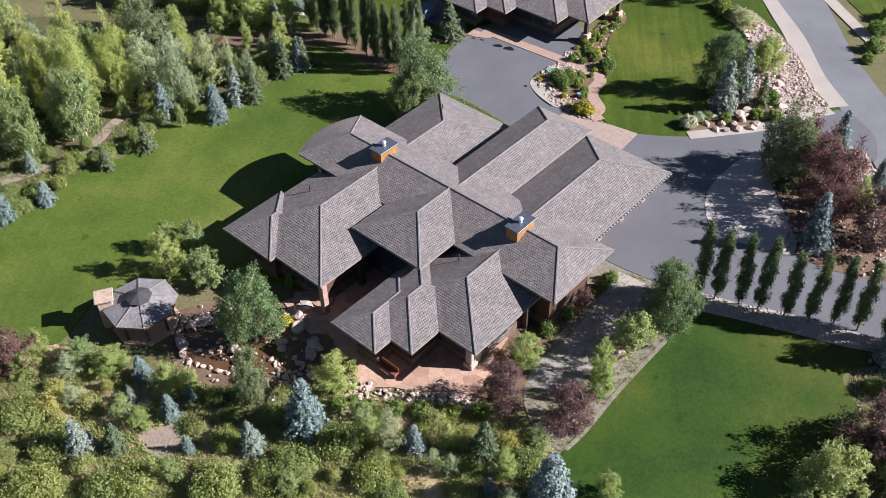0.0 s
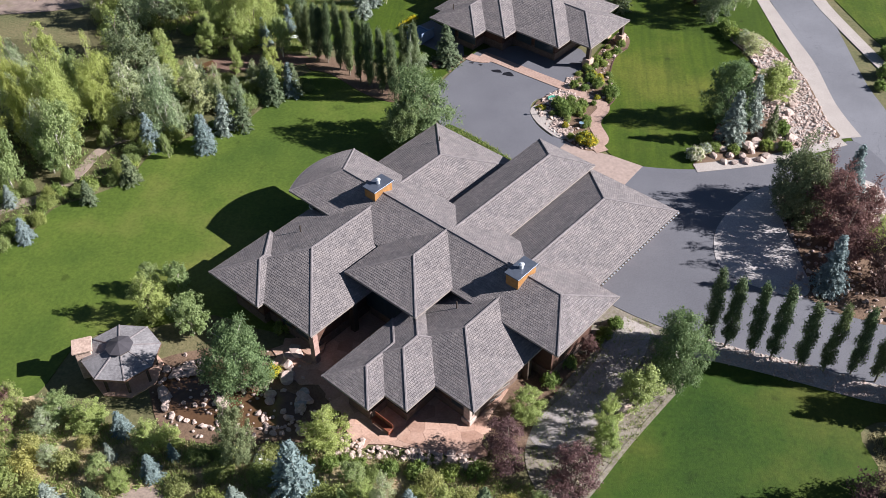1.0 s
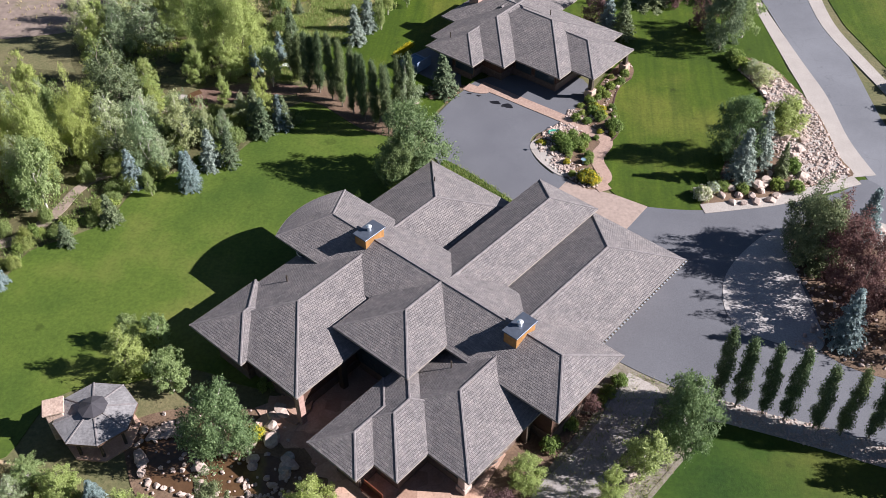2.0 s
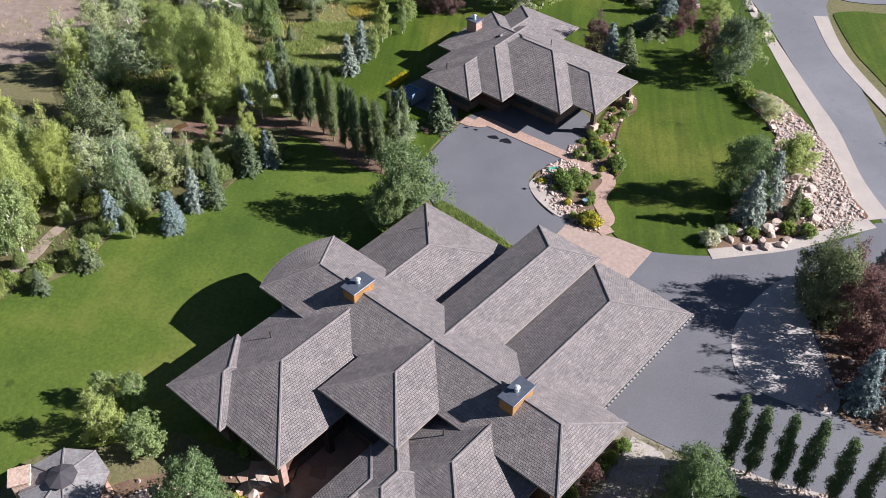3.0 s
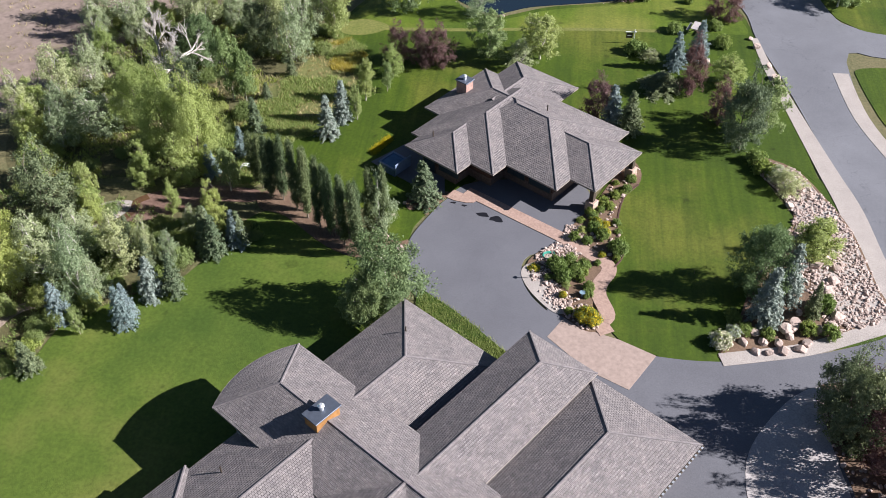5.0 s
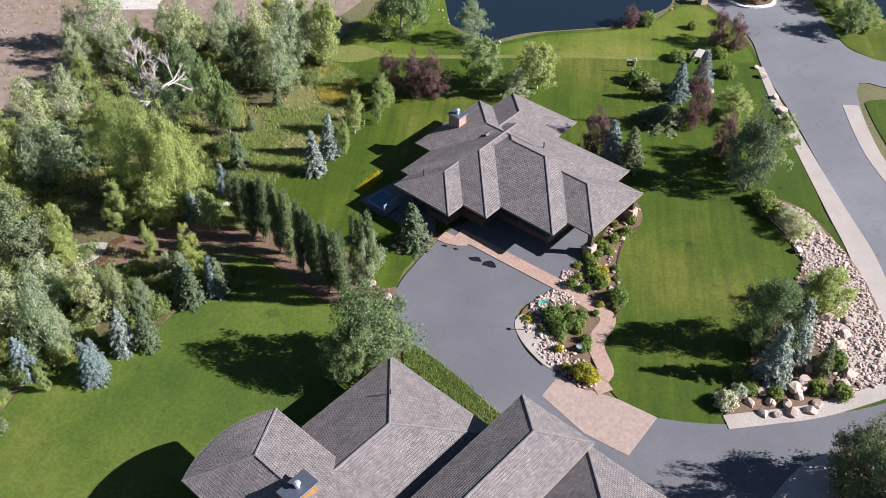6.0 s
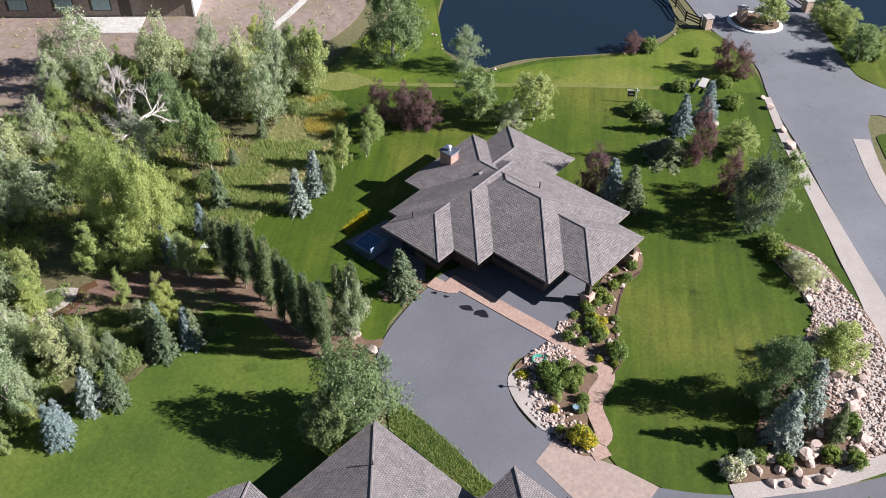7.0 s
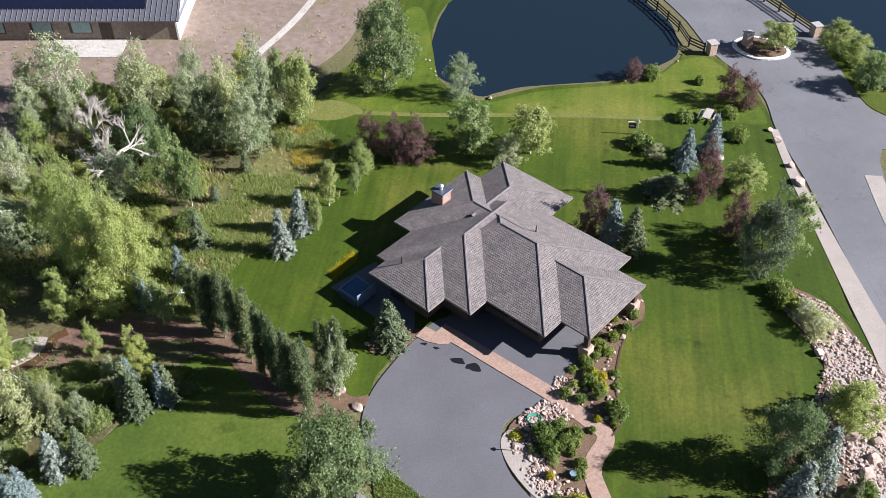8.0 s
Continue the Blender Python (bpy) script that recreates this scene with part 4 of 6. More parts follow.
def window(house, axis, l0, l1, s, z0, z1, out):
    """A framed window on a wall face at s that looks towards out (+1 or -1)."""
    def bx(a, b, c, d, e, f):
        c, d = sorted((c, d))
        return box_bm(a, b, c, d, e, f) if axis == "u" else box_bm(c, d, a, b, e, f)
    wdw = part("window", bx(l0, l1, s, s + out * 0.05, z0, z1), M["dark"], house, "dark framed window")
    part("pane", bx(l0 + 0.1, l1 - 0.1, s + out * 0.02, s + out * 0.056, z0 + 0.1, z1 - 0.1), M["glass"], wdw)


A1 = pose(-6.9, 61.3, 0, 0, 0, 55)
big = thing("large_house", A1, "sprawling single-storey house with many shingled hip roofs", "house")
hip(big, "v", -13.75, 14.85, -3.8, 4.1, 0.05, 4.85, 6.4, 2.65, 2.95, bow=1.15)
hip(big, "u", 0.9, 13.8, 2.55, 13.5, 8.0, 3.1, 5.2, 0, 5.6)
hip(big, "u", 0.5, 16.5, -2.95, 3.2, 0.1, 4.65, 5.95, 0, 2.8)
hip(big, "u", 1.0, 16.5, -11.55, -2.3, -6.9, 4.1, 5.9, 0, 4.6, inset=2.9)
hip(big, "u", -7.75, 0.0, -3.6, 3.95, 0.1, 4.95, 6.4, 3.85, 0)
hip(big, "u", -13.5, -0.3, 1.75, 12.7, 7.2, 3.8, 5.8, 5.4, 0)
hip(big, "u", -14.1, -7.6, 7.1, 13.1, 10.1, 3.8, 5.0, 3.0, 3.0)
hip(big, "u", -10.75, -1.0, -11.8, -2.6, -7.2, 3.6, 5.4, 4.45, 0)
hip(big, "u", -13.75, -5.6, -8.2, -1.5, -4.85, 3.6, 4.9, 3.3, 3.3)
hip(big, "u", -15.45, -8.0, -6.1, -1.4, -3.75, 3.6, 4.5, 2.3, 2.3)
chimney(big, -0.95, 1.1, 7.15, 8.35, 5.0, 6.92, M["cedar"], "orange cedar-clad chimney")
chimney(big, -1.25, 0.95, -8.05, -6.9, 5.0, 6.92, M["cedar"], "orange cedar-clad chimney")
for u, v, z in [(-6.6, 10.3, 4.75), (10.5, 10.2, 4.3), (-4.7, -5.0, 4.7)]:
    vent(big, u, v, z)
for k in range(4):
    u = 5.4 + 3.5 * k
    part("stone_pier", box_bm(u - 0.35, u + 0.35, -9.65, -9.2, 0, 3.6, 0.03), M["redstone"], big, "pink stone garage pier")
    if k < 3:
        g = part("garage_door", box_bm(u + 0.45, u + 3.05, -8.72, -8.66, 0.05, 2.6), M["ply"], big, "brown panelled garage door")
        for j in range(4):
            part("panel", box_bm(u + 0.55, u + 2.95, -8.76, -8.715, 0.15 + 0.6 * j, 0.65 + 0.6 * j, 0.01), M["wall"], g)
for v0, v1 in [(2.9, 5.2), (5.6, 6.8)]:
    window(big, "v", v0, v1, -12.27, 0.9, 2.9, -1)
for v0, v1 in [(-10.4, -8.6), (-7.4, -6.0)]:
    window(big, "v", v0, v1, -9.52, 0.9, 2.7, -1)
for u0, u1 in [(-9.5, -7.8), (-7.2, -5.4)]:
    window(big, "u", u0, u1, -10.57, 0.9, 2.7, -1)
window(big, "v", -3.0, 3.2, -6.52, 1.0, 4.0, -1)
for u, v in [(-12.9, 2.3), (-8.6, 2.4), (-8.9, -10.4), (-3.4, -10.9)]:
    part("porch_post", box_bm(u - 0.25, u + 0.25, v - 0.25, v + 0.25, 0, 3.7, 0.02), M["redstone"] if u < -12.8 and v > 0 else M["dark"], big, "square porch post")

part("gutter", strip_bm((1.2, -11.62, 4.06), (16.5, -11.62, 4.06), 0.16, 0.12), M["dark"], big, "dark metal gutter")
for k in range(38):
    part("gutter_bracket", box_bm(1.35 + 0.4 * k, 1.55 + 0.4 * k, -11.72, -11.6, 4.1, 4.135), M["steel"], big)

dish = thing("satellite_dish", pose(-18.86, 65.65, 3.7, 0, 0, 55), "small white satellite dish on the eave", "dish")
bm = bmesh.new()
bmesh.ops.create_uvsphere(bm, u_segments=16, v_segments=8, radius=0.45)
bmesh.ops.delete(bm, geom=[v for v in bm.verts if v.co.z > -0.1], context="VERTS")
bmesh.ops.solidify(bm, geom=bm.faces[:], thickness=0.02)
bmesh.ops.transform(bm, matrix=pose(0, 0, 0.6, 35, 0, 40), verts=bm.verts[:])
part("reflector", bm, M["white"], dish)
part("mast", cyl_bm(0, 0, -0.4, 0.3, 0.04, n=8), M["metal"], dish)

A2 = pose(-0.06, 103.75, 0, 0, 0, 56)
small = thing("hip_roofed_house", A2, "smaller house with stepped shingled hip roofs", "house")
hip(small, "v", -5.6, 9.0, -5.7, 6.2, 0.2, 2.8, 5.15, 5.4, 5.4)
hip(small, "u", -7.7, 3.0, 0.15, 10.35, 5.2, 2.8, 4.85, 5.1, 0)
hip(small, "u", -9.65, -2.0, 2.83, 9.4, 6.15, 2.8, 4.1, 3.3, 0)
hip(small, "v", 2.0, 12.3, -3.6, 6.1, 1.25, 2.8, 4.75, 0, 4.85)
hip(small, "u", 0.0, 9.43, 2.65, 10.65, 6.6, 2.8, 4.45, 0, 4.2)
hip(small, "v", -8.35, 0.0, -3.57, 4.2, 0.3, 2.8, 4.35, 3.5, 0, walls=False)
chimney(small, 0.0, 1.1, 9.9, 11.2, 2.4, 4.75, M["redstone"], "pink brick chimney")
vent(small, 1.9, 1.2, 4.6)
vent(small, -7.6, 7.6, 3.7)
for u, v in [(-3.0, -7.8), (3.6, -7.8), (3.6, -5.9)]:
    p = part("porch_column", box_bm(u - 0.22, u + 0.22, v - 0.22, v + 0.22, 0.9, 2.7, 0.02), M["dark"], small, "dark timber porch column")
    part("plinth", box_bm(u - 0.45, u + 0.45, v - 0.45, v + 0.45, 0, 1.1, 0.03), M["stone"], p, "pale stone column plinth")
for v0, v1 in [(-4.2, -1.6), (-1.2, 1.0)]:
    window(small, "v", v0, v1, -4.47, 0.8, 2.4, -1)
window(small, "v", 3.6, 6.2, -8.42, 0.8, 2.3, -1)
window(small, "v", 6.6, 8.2, -8.42, 0.1, 2.2, -1)

# ---- plants ----


def tube(V, F, pts, radii, sides=6):
    """A tapered limb through pts."""
    pts = [Vector(p) for p in pts]
    base = len(V)
    for i, (p, r) in enumerate(zip(pts, radii)):
        d = (pts[min(i + 1, len(pts) - 1)] - pts[max(i - 1, 0)]).normalized()
        s = d.orthogonal().normalized()
        t = d.cross(s)
        V += [p + (s * math.cos(6.2832 * k / sides) + t * math.sin(6.2832 * k / sides)) * r for k in range(sides)]
    for i in range(len(pts) - 1):
        for k in range(sides):
            a, b = base + i * sides + k, base + i * sides + (k + 1) % sides
            F.append((a, b, b + sides, a + sides))


def leaves(g, centres, spread, per, size, long=1.0, up=0.5, flat=1.0):
    """Leaf cards in clumps round the centres, as vertices and quads."""
    c = np.repeat(np.asarray(centres, float), per, axis=0)
    n = len(c)
    off = g.normal(size=(n, 3)) * (np.asarray(spread).reshape(-1, 1) if np.ndim(spread) == 0 else np.repeat(np.asarray(spread, float), per)[:, None])
    off[:, 2] *= flat
    p = c + off
    nrm = 0.75 * g.normal(size=(n, 3))
    nrm[:, 2] += up
    out = p * np.array([1.0, 1.0, 0.0])
    nrm += 0.9 * out / np.maximum(np.linalg.norm(out, axis=1, keepdims=True), 0.3)
    nrm /= np.linalg.norm(nrm, axis=1, keepdims=True)
    a = np.cross(nrm, g.normal(size=(n, 3)))
    a /= np.linalg.norm(a, axis=1, keepdims=True)
    b = np.cross(nrm, a)
    s = size * g.uniform(0.6, 1.3, (n, 1))
    a, b = a * s * long, b * s
    q = np.stack([p - a, p + 0.75 * a - 0.9 * b, p + 0.55 * a + b], 1).reshape(-1, 3)
    return q, np.arange(3 * n).reshape(-1, 3)


def sprays(g, centres, length, per, size, axis_z):
    """Leaves along short ascending twigs that start at the centres."""
    c = np.asarray(centres, float)
    out = c - np.array([0.0, 0.0, axis_z])
    out[:, 2] *= 0.35
    out /= np.maximum(np.linalg.norm(out, axis=1, keepdims=True), 0.2)
    way = 0.7 * out + np.array([0.0, 0.0, 0.75]) + g.normal(size=c.shape) * 0.38
    way /= np.linalg.norm(way, axis=1, keepdims=True)
    k = g.uniform(0.5, 1.25, (len(c), 1)) * length
    t = g.uniform(-0.35, 1.0, (len(c), per, 1)) ** 1
    p = (c[:, None] + way[:, None] * k[:, None] * t).reshape(-1, 3)
    thin = np.repeat(1.0 - 0.75 * np.clip(t, 0, 1).reshape(-1), 1)
    p += g.normal(size=p.shape) * (0.05 + 0.13 * thin)[:, None]
    return leaves(g, p, 0.012, 1, size, 1.9, 0.5, 1.0)


def crown(name, q, f, material, parent):
    me = bpy.data.meshes.new(name)
    me.from_pydata(q.tolist(), [], f.tolist())
    me.materials.append(material)
    me.update()
    ob = new(name, me)
    ob.parent = parent
    return ob


def broadleaf(seed, mat, bark, label, category, name, low=0.22, clumps=205, per=33, leaf=0.066, stems=1, rag=1.2, boughs=34, fall=0.8, twig=0.5):
    """A tree 6 m high and 4.4 m wide with trunk, limbs and a ragged crown."""
    g = np.random.default_rng(seed)
    V, F, tips, tops = [], [], [], []
    for s in range(stems):
        a0 = 6.28 * s / stems + g.uniform(0, 1)
        o = Vector((math.cos(a0), math.sin(a0), 0)) * (0.35 if stems > 1 else 0)
        top = Vector((g.normal() * 0.25 + o.x * 2, g.normal() * 0.25 + o.y * 2, 4.7))
        spine = [o * 0.3, o * 0.6 + Vector((0, 0, 1.4)), o + (top - o) * 0.55 + Vector((g.normal() * 0.15, g.normal() * 0.15, 0)), top]
        tube(V, F, spine, [0.14, 0.11, 0.06, 0.015] if stems == 1 else [0.09, 0.07, 0.035, 0.008], 7)
        tops.append(top)
        for k in range(11 if stems == 1 else 8):
            z = 6 * (low + (0.86 - low) * (k + 0.5) / (11 if stems == 1 else 6))
            ang, f = g.uniform(0, 6.28), z / 6
            prof = math.sin(math.pi * min(1, (f - low * 0.6) / (1.06 - low * 0.6)) ** 0.8) ** 0.7
            reach = (2.0 if stems == 1 else 1.6) * prof * g.uniform(0.6, 1.0)
            at = o + (top - o) * max(0, (z - 0.7) / 5.2)
            at.z = z - 0.7
            end = Vector((o.x + math.cos(ang) * reach, o.y + math.sin(ang) * reach, z + g.uniform(0.1, 0.7)))
            mid = at.lerp(end, 0.5) + Vector((0, 0, 0.12))
            tube(V, F, [at, mid, end], [0.045, 0.028, 0.008] if stems == 1 else [0.03, 0.02, 0.006], 5)
            tips += [end, mid.lerp(end, 0.5) + Vector(g.normal(size=3) * 0.25)]
    cs = [tuple(t) for t in tips]
    cs += [(t.x + g.normal() * 0.22, t.y + g.normal() * 0.22, t.z + g.uniform(-0.4, 0.45)) for t in tops for _ in range(7)]
    masses = []
    while len(masses) < boughs:
        f = g.uniform(low + 0.04, 0.97)
        prof = math.sin(math.pi * min(1, (f - low * 0.7) / (1.04 - low * 0.7)) ** fall) ** 0.7
        ang, r = g.uniform(0, 6.28), 2.0 * prof * math.sqrt(g.uniform(0.1, 1.0)) * g.uniform(0.72, rag)
        m = (math.cos(ang) * r, math.sin(ang) * r, 6 * f - 0.55)
        if all((m[0] - n[0]) ** 2 + (m[1] - n[1]) ** 2 + (m[2] - n[2]) ** 2 > 0.42 for n in masses) or g.random() < 0.04:
            masses.append((*m, g.uniform(0.36, 0.72) * (0.55 + 0.6 * prof)))
    while len(cs) < clumps:
        mx, my, mz, mr = masses[int(g.integers(len(masses)))]
        d = g.normal(size=3)
        d[2] = d[2] * 0.8 + 0.35
        d *= mr * g.uniform(0.55, 1.05) / np.linalg.norm(d)
        cs.append((mx + d[0], my + d[1], mz + d[2] * 0.9))
    root = new(name)
    tagged(root, label, category)
    link_mesh("trunk", V, F, bark, root, smooth=True)
    q, f = sprays(g, cs, twig, per, leaf, 1.5)
    crown("crown", q, f, mat, root)
    return root


def conifer(seed, mat, label, name):
    """A spruce 6 m high and 3.4 m wide: whorls of drooping boughs."""
    g = np.random.default_rng(seed)
    V, F, C = [], [], []
    tube(V, F, [(0, 0, 0), (0, 0, 3), (0, 0, 5.9)], [0.15, 0.09, 0.015], 7)
    z = 0.3
    while z < 5.85:
        f = 1 - z / 6.0
        reach = 1.72 * f ** 0.85 + 0.06
        for k in range(int(5 + 7 * f)):
            a = g.uniform(0, 6.28)
            r = reach * g.uniform(0.72, 1.1)
            end = (math.cos(a) * r, math.sin(a) * r, z - 0.16 * r + g.uniform(-0.1, 0.15))
            tube(V, F, [(0, 0, z + 0.1 * r), end], [0.02, 0.006], 3)
            for s in np.linspace(0.3, 1.0, max(2, int(2 + 5 * f))):
                C.append((end[0] * s, end[1] * s, z + 0.1 * r * (1 - s) + (end[2] - z) * s + 0.03))
        z += 0.2 + 0.1 * f
    root = new(name)
    tagged(root, label, "conifer tree")
    link_mesh("trunk", V, F, M["bark"], root)
    q, f = leaves(g, C, 0.085, 7, 0.072, 2.4, 0.9, 0.65)
    crown("crown", q, f, mat, root)
    return root


def columnar(seed, name):
    """A slim poplar 7.5 m high and 1.8 m wide."""
    g = np.random.default_rng(seed)
    V, F, C = [], [], []
    tube(V, F, [(0, 0, 0), (0.03, 0, 3), (0, 0, 7.2)], [0.1, 0.07, 0.015], 7)
    for k in range(90):
        z = 1.0 + 6.45 * (k + g.uniform(0, 1)) / 90
        f = z / 7.5
        r = 0.74 * (math.sin(math.pi * min(1, f * 0.92 + 0.07)) ** 0.55) * g.uniform(0.3, 1.0)
        a = g.uniform(0, 6.28)
        C.append((math.cos(a) * r, math.sin(a) * r, z))
        if k % 2 == 0:
            tube(V, F, [(0, 0, z - 0.5), C[-1]], [0.02, 0.006], 3)
    root = new(name)
    tagged(root, "slim columnar poplar in a planted row", "tree")
    link_mesh("trunk", V, F, M["bark"], root)
    q, f = leaves(g, C, 0.16, 92, 0.055, 1.8, 0.4, 1.6)
    crown("crown", q, f, M["poplar"], root)
    return root


def shrub(seed, mat, label, name, clumps=40, per=40, leaf=0.062, accent=None, dome=1.0, feather=False):
    """A bush 1 m high and 2 m wide."""
    g = np.random.default_rng(seed)
    V, F, C = [], [], []
    for k in range(clumps):
        a, r = g.uniform(0, 6.28), math.sqrt(g.uniform(0, 1)) * 0.85
        h = (1 - 0.75 * r ** 2) * g.uniform(0.55, 1.0) * dome
        C.append((math.cos(a) * r, math.sin(a) * r, max(0.1, h * 0.88)))
        if k % 3 == 0:
            tube(V, F, [(0.1 * math.cos(a), 0.1 * math.sin(a), 0), C[-1]], [0.02, 0.008], 4)
    root = new(name)
    tagged(root, label, "shrub")
    link_mesh("stem", V, F, M["bark"], root)
    q, f = sprays(g, C, 0.26, per, leaf, 0.0) if feather else leaves(g, C, 0.12, per, leaf, 1.8, 0.4, 1.1)
    crown("foliage", q, f, mat, root)
    if accent:
        q, f = leaves(g, [(x, y, z + 0.1) for x, y, z in C], 0.13, 60, leaf * 0.9, 1.0, 1.2, 0.6)
        crown("blossom", q, f, accent, root)
    return root


def snag(seed, name):
    """A bare grey tree 6 m high."""
    g = np.random.default_rng(seed)
    V, F = [], []

    def grow(p, d, length, r, depth):
        q = p + d * length
        tube(V, F, [p, p.lerp(q, 0.5) + Vector(g.normal(size=3) * 0.05 * length), q], [r, r * 0.82, r * 0.6], 4)
        if depth:
            for _ in range(4 if depth > 1 else 8):
                nd = (d + Vector(g.normal(size=3) * 0.55) + Vector((0, 0, 0.15))).normalized()
                grow(p.lerp(q, g.uniform(0.45, 1.0)), nd, length * g.uniform(0.5, 0.78), r * 0.54, depth - 1)

    grow(Vector((0, 0, 0)), Vector((0.1, 0.05, 1)).normalized(), 2.4, 0.17, 4)
    root = new(name)
    tagged(root, "bare pale grey dead tree among the willows", "tree")
    link_mesh("trunk", V, F, M["dead"], root)
    return root


class Kind:
    """Plants of one kind: a few forms, placed in turn; the first of each form is the original."""

    def __init__(self, height, radius, forms):
        self.h, self.r, self.forms, self.fresh, self.n = height, radius, forms, set(range(len(forms))), 0

    def put(self, x, y, h, r, rng, group=""):
        k = self.n % len(self.forms)
        self.n += 1
        m = pose(x, y, 0.0, rng.uniform(-2.5, 2.5), rng.uniform(-2.5, 2.5), rng.uniform(0, 360)) @ Matrix.Diagonal((r / self.r, r / self.r * rng.uniform(0.92, 1.08), h / self.h, 1))
        ob = self.forms[k]
        if k in self.fresh:
            self.fresh.discard(k)
            ob.matrix_basis = m
        else:
            sc = ob.scale.copy()
            ob = copy_thing(ob, m @ Matrix.Diagonal((1 / sc.x, 1 / sc.y, 1 / sc.z, 1)))
        if group:
            ob["group"] = group
        return ob


KINDS = {
    "aspen": Kind(6, 2.3, [broadleaf(s, M["aspen"], M["pale_bark"], "green leafy aspen tree with a pale trunk", "tree", "aspen_tree", clumps=230, per=32, boughs=30) for s in (11, 12, 13)]),
    "bigaspen": Kind(6, 2.4, [broadleaf(s, M["garden_leaf"], M["pale_bark"], "tall leafy aspen tree with a pale trunk", "tree", "aspen_tree", low=0.12, clumps=480, per=44, leaf=0.045, rag=1.25, boughs=48, fall=0.66, twig=0.42) for s in (14, 15, 16)]),
    "cotton": Kind(6, 2.4, [broadleaf(s, M["lime"], M["bark"], "large bright green cottonwood tree", "tree", "cottonwood_tree", low=0.06, clumps=560, per=58, leaf=0.034, rag=1.3, boughs=52, stems=2, twig=0.4) for s in (17, 18)]),
    "lime": Kind(6, 2.2, [broadleaf(s, M["lime"], M["bark"], "bright yellow-green young tree", "tree", "young_tree", low=0.08, stems=3, leaf=0.052, clumps=250, per=48) for s in (21, 22)]),
    "willow": Kind(6, 2.2, [broadleaf(s, M["willow"], M["dead"], "silvery green willow tree with bare grey twigs", "tree", "willow_tree", low=0.06, stems=4, clumps=260, per=30, leaf=0.055, boughs=36, rag=1.3) for s in (31, 32, 33, 34)]),
    "shade": Kind(6, 2.2, [broadleaf(s, M["spruce"], M["bark"], "dense dark green broadleaf tree", "tree", "shade_tree", low=0.06, stems=2, clumps=380, per=40, leaf=0.05, boughs=40) for s in (45, 46)]),
    "purple": Kind(6, 2.3, [broadleaf(s, M["purple"], M["bark"], "dark purple-leaved plum tree", "tree", "plum_tree", low=0.1, stems=2, clumps=280, per=30, leaf=0.055) for s in (41, 42)]),
    "bluespruce": Kind(6, 1.7, [conifer(s, M["bluespruce"], "silvery blue spruce tree", "blue_spruce") for s in (51, 52)]),
    "spruce": Kind(6, 1.7, [conifer(s, M["spruce"], "dark green spruce tree", "spruce_tree") for s in (61, 62)]),
    "poplar": Kind(7.5, 0.9, [columnar(s, "poplar_tree") for s in (71, 72, 73)]),
    "bush": Kind(1, 1, [shrub(s, M["bush"], "rounded green garden shrub", "garden_shrub") for s in (81, 82)]),
    "wild": Kind(1, 1, [shrub(s, M["wild"], "wild green shrub in the meadow", "wild_shrub", 60, 40, 0.042, feather=True) for s in (91, 92, 93)]),
    "thicket": Kind(1, 1, [shrub(s, M["thicket"], "bushy green thicket in the dry meadow", "thicket_shrub", 75, 60, 0.034, dome=0.9, feather=True) for s in (84, 85, 86)]),
    "yellow": Kind(1, 1, [shrub(95, M["bush"], "shrub covered in yellow flowers", "flowering_shrub", accent=M["yellow"])]),
    "white": Kind(1, 1, [shrub(96, M["bush"], "shrub covered in white flowers", "flowering_shrub", accent=M["whitef"])]),
    "snag": Kind(6, 2.0, [snag(97, "dead_tree"), snag(98, "dead_tree")]),
}
TREES = {}
TREES.setdefault("aspen", []).extend([(8.5, 50.3, 4.6, 1.7), (-29.2, 58.2, 3.6, 1.3), (-31.5, 58.3, 3.2, 1.1), (-26.6, 53.9, 4.2, 1.8), (21.6, 39.3, 4.2, 2.3), (26.8, 40.6, 4.2, 2.2), (22.1, 111.1, 6.5, 2), (-7.1, 122.5, 6, 2.4), (-1.3, 122.9, 6, 2.4), (25.4, 146.3, 4, 2.2), (34.3, 139.4, 4.5, 2.2), (-36, 76.2, 3.1, 0.5), (-49.1, 69.9, 8.2, 1.8), (-45.1, 73.4, 8.2, 2), (-46.1, 81.5, 8.2, 1.7), (-42.8, 77.6, 2.4, 0.7), (-46.3, 72.8, 5.1, 1.4), (-33.4, 110.8, 8.2, 1.7), (-31.9, 110.5, 6.3, 1.3), (-29.2, 131, 5.1, 1.1)])
TREES.setdefault("aspen", []).extend([(-25.2, 125.3, 8.2, 2.1), (-29.2, 95.6, 5.2, 1.3), (-41.5, 92, 5.1, 1.2), (-19.5, 108.6, 4.3, 0.7), (-19.3, 112.2, 5, 1.1), (-17.3, 114.3, 3.7, 0.7), (-33.9, 45, 2.4, 1.3), (-29.2, 40.3, 2.2, 1), (-4.9, 40, 2.7, 0.8), (1.5, 40.7, 1.7, 0.9), (-11.5, 38.9, 3, 0.5), (-11.4, 41.6, 2.2, 1)])
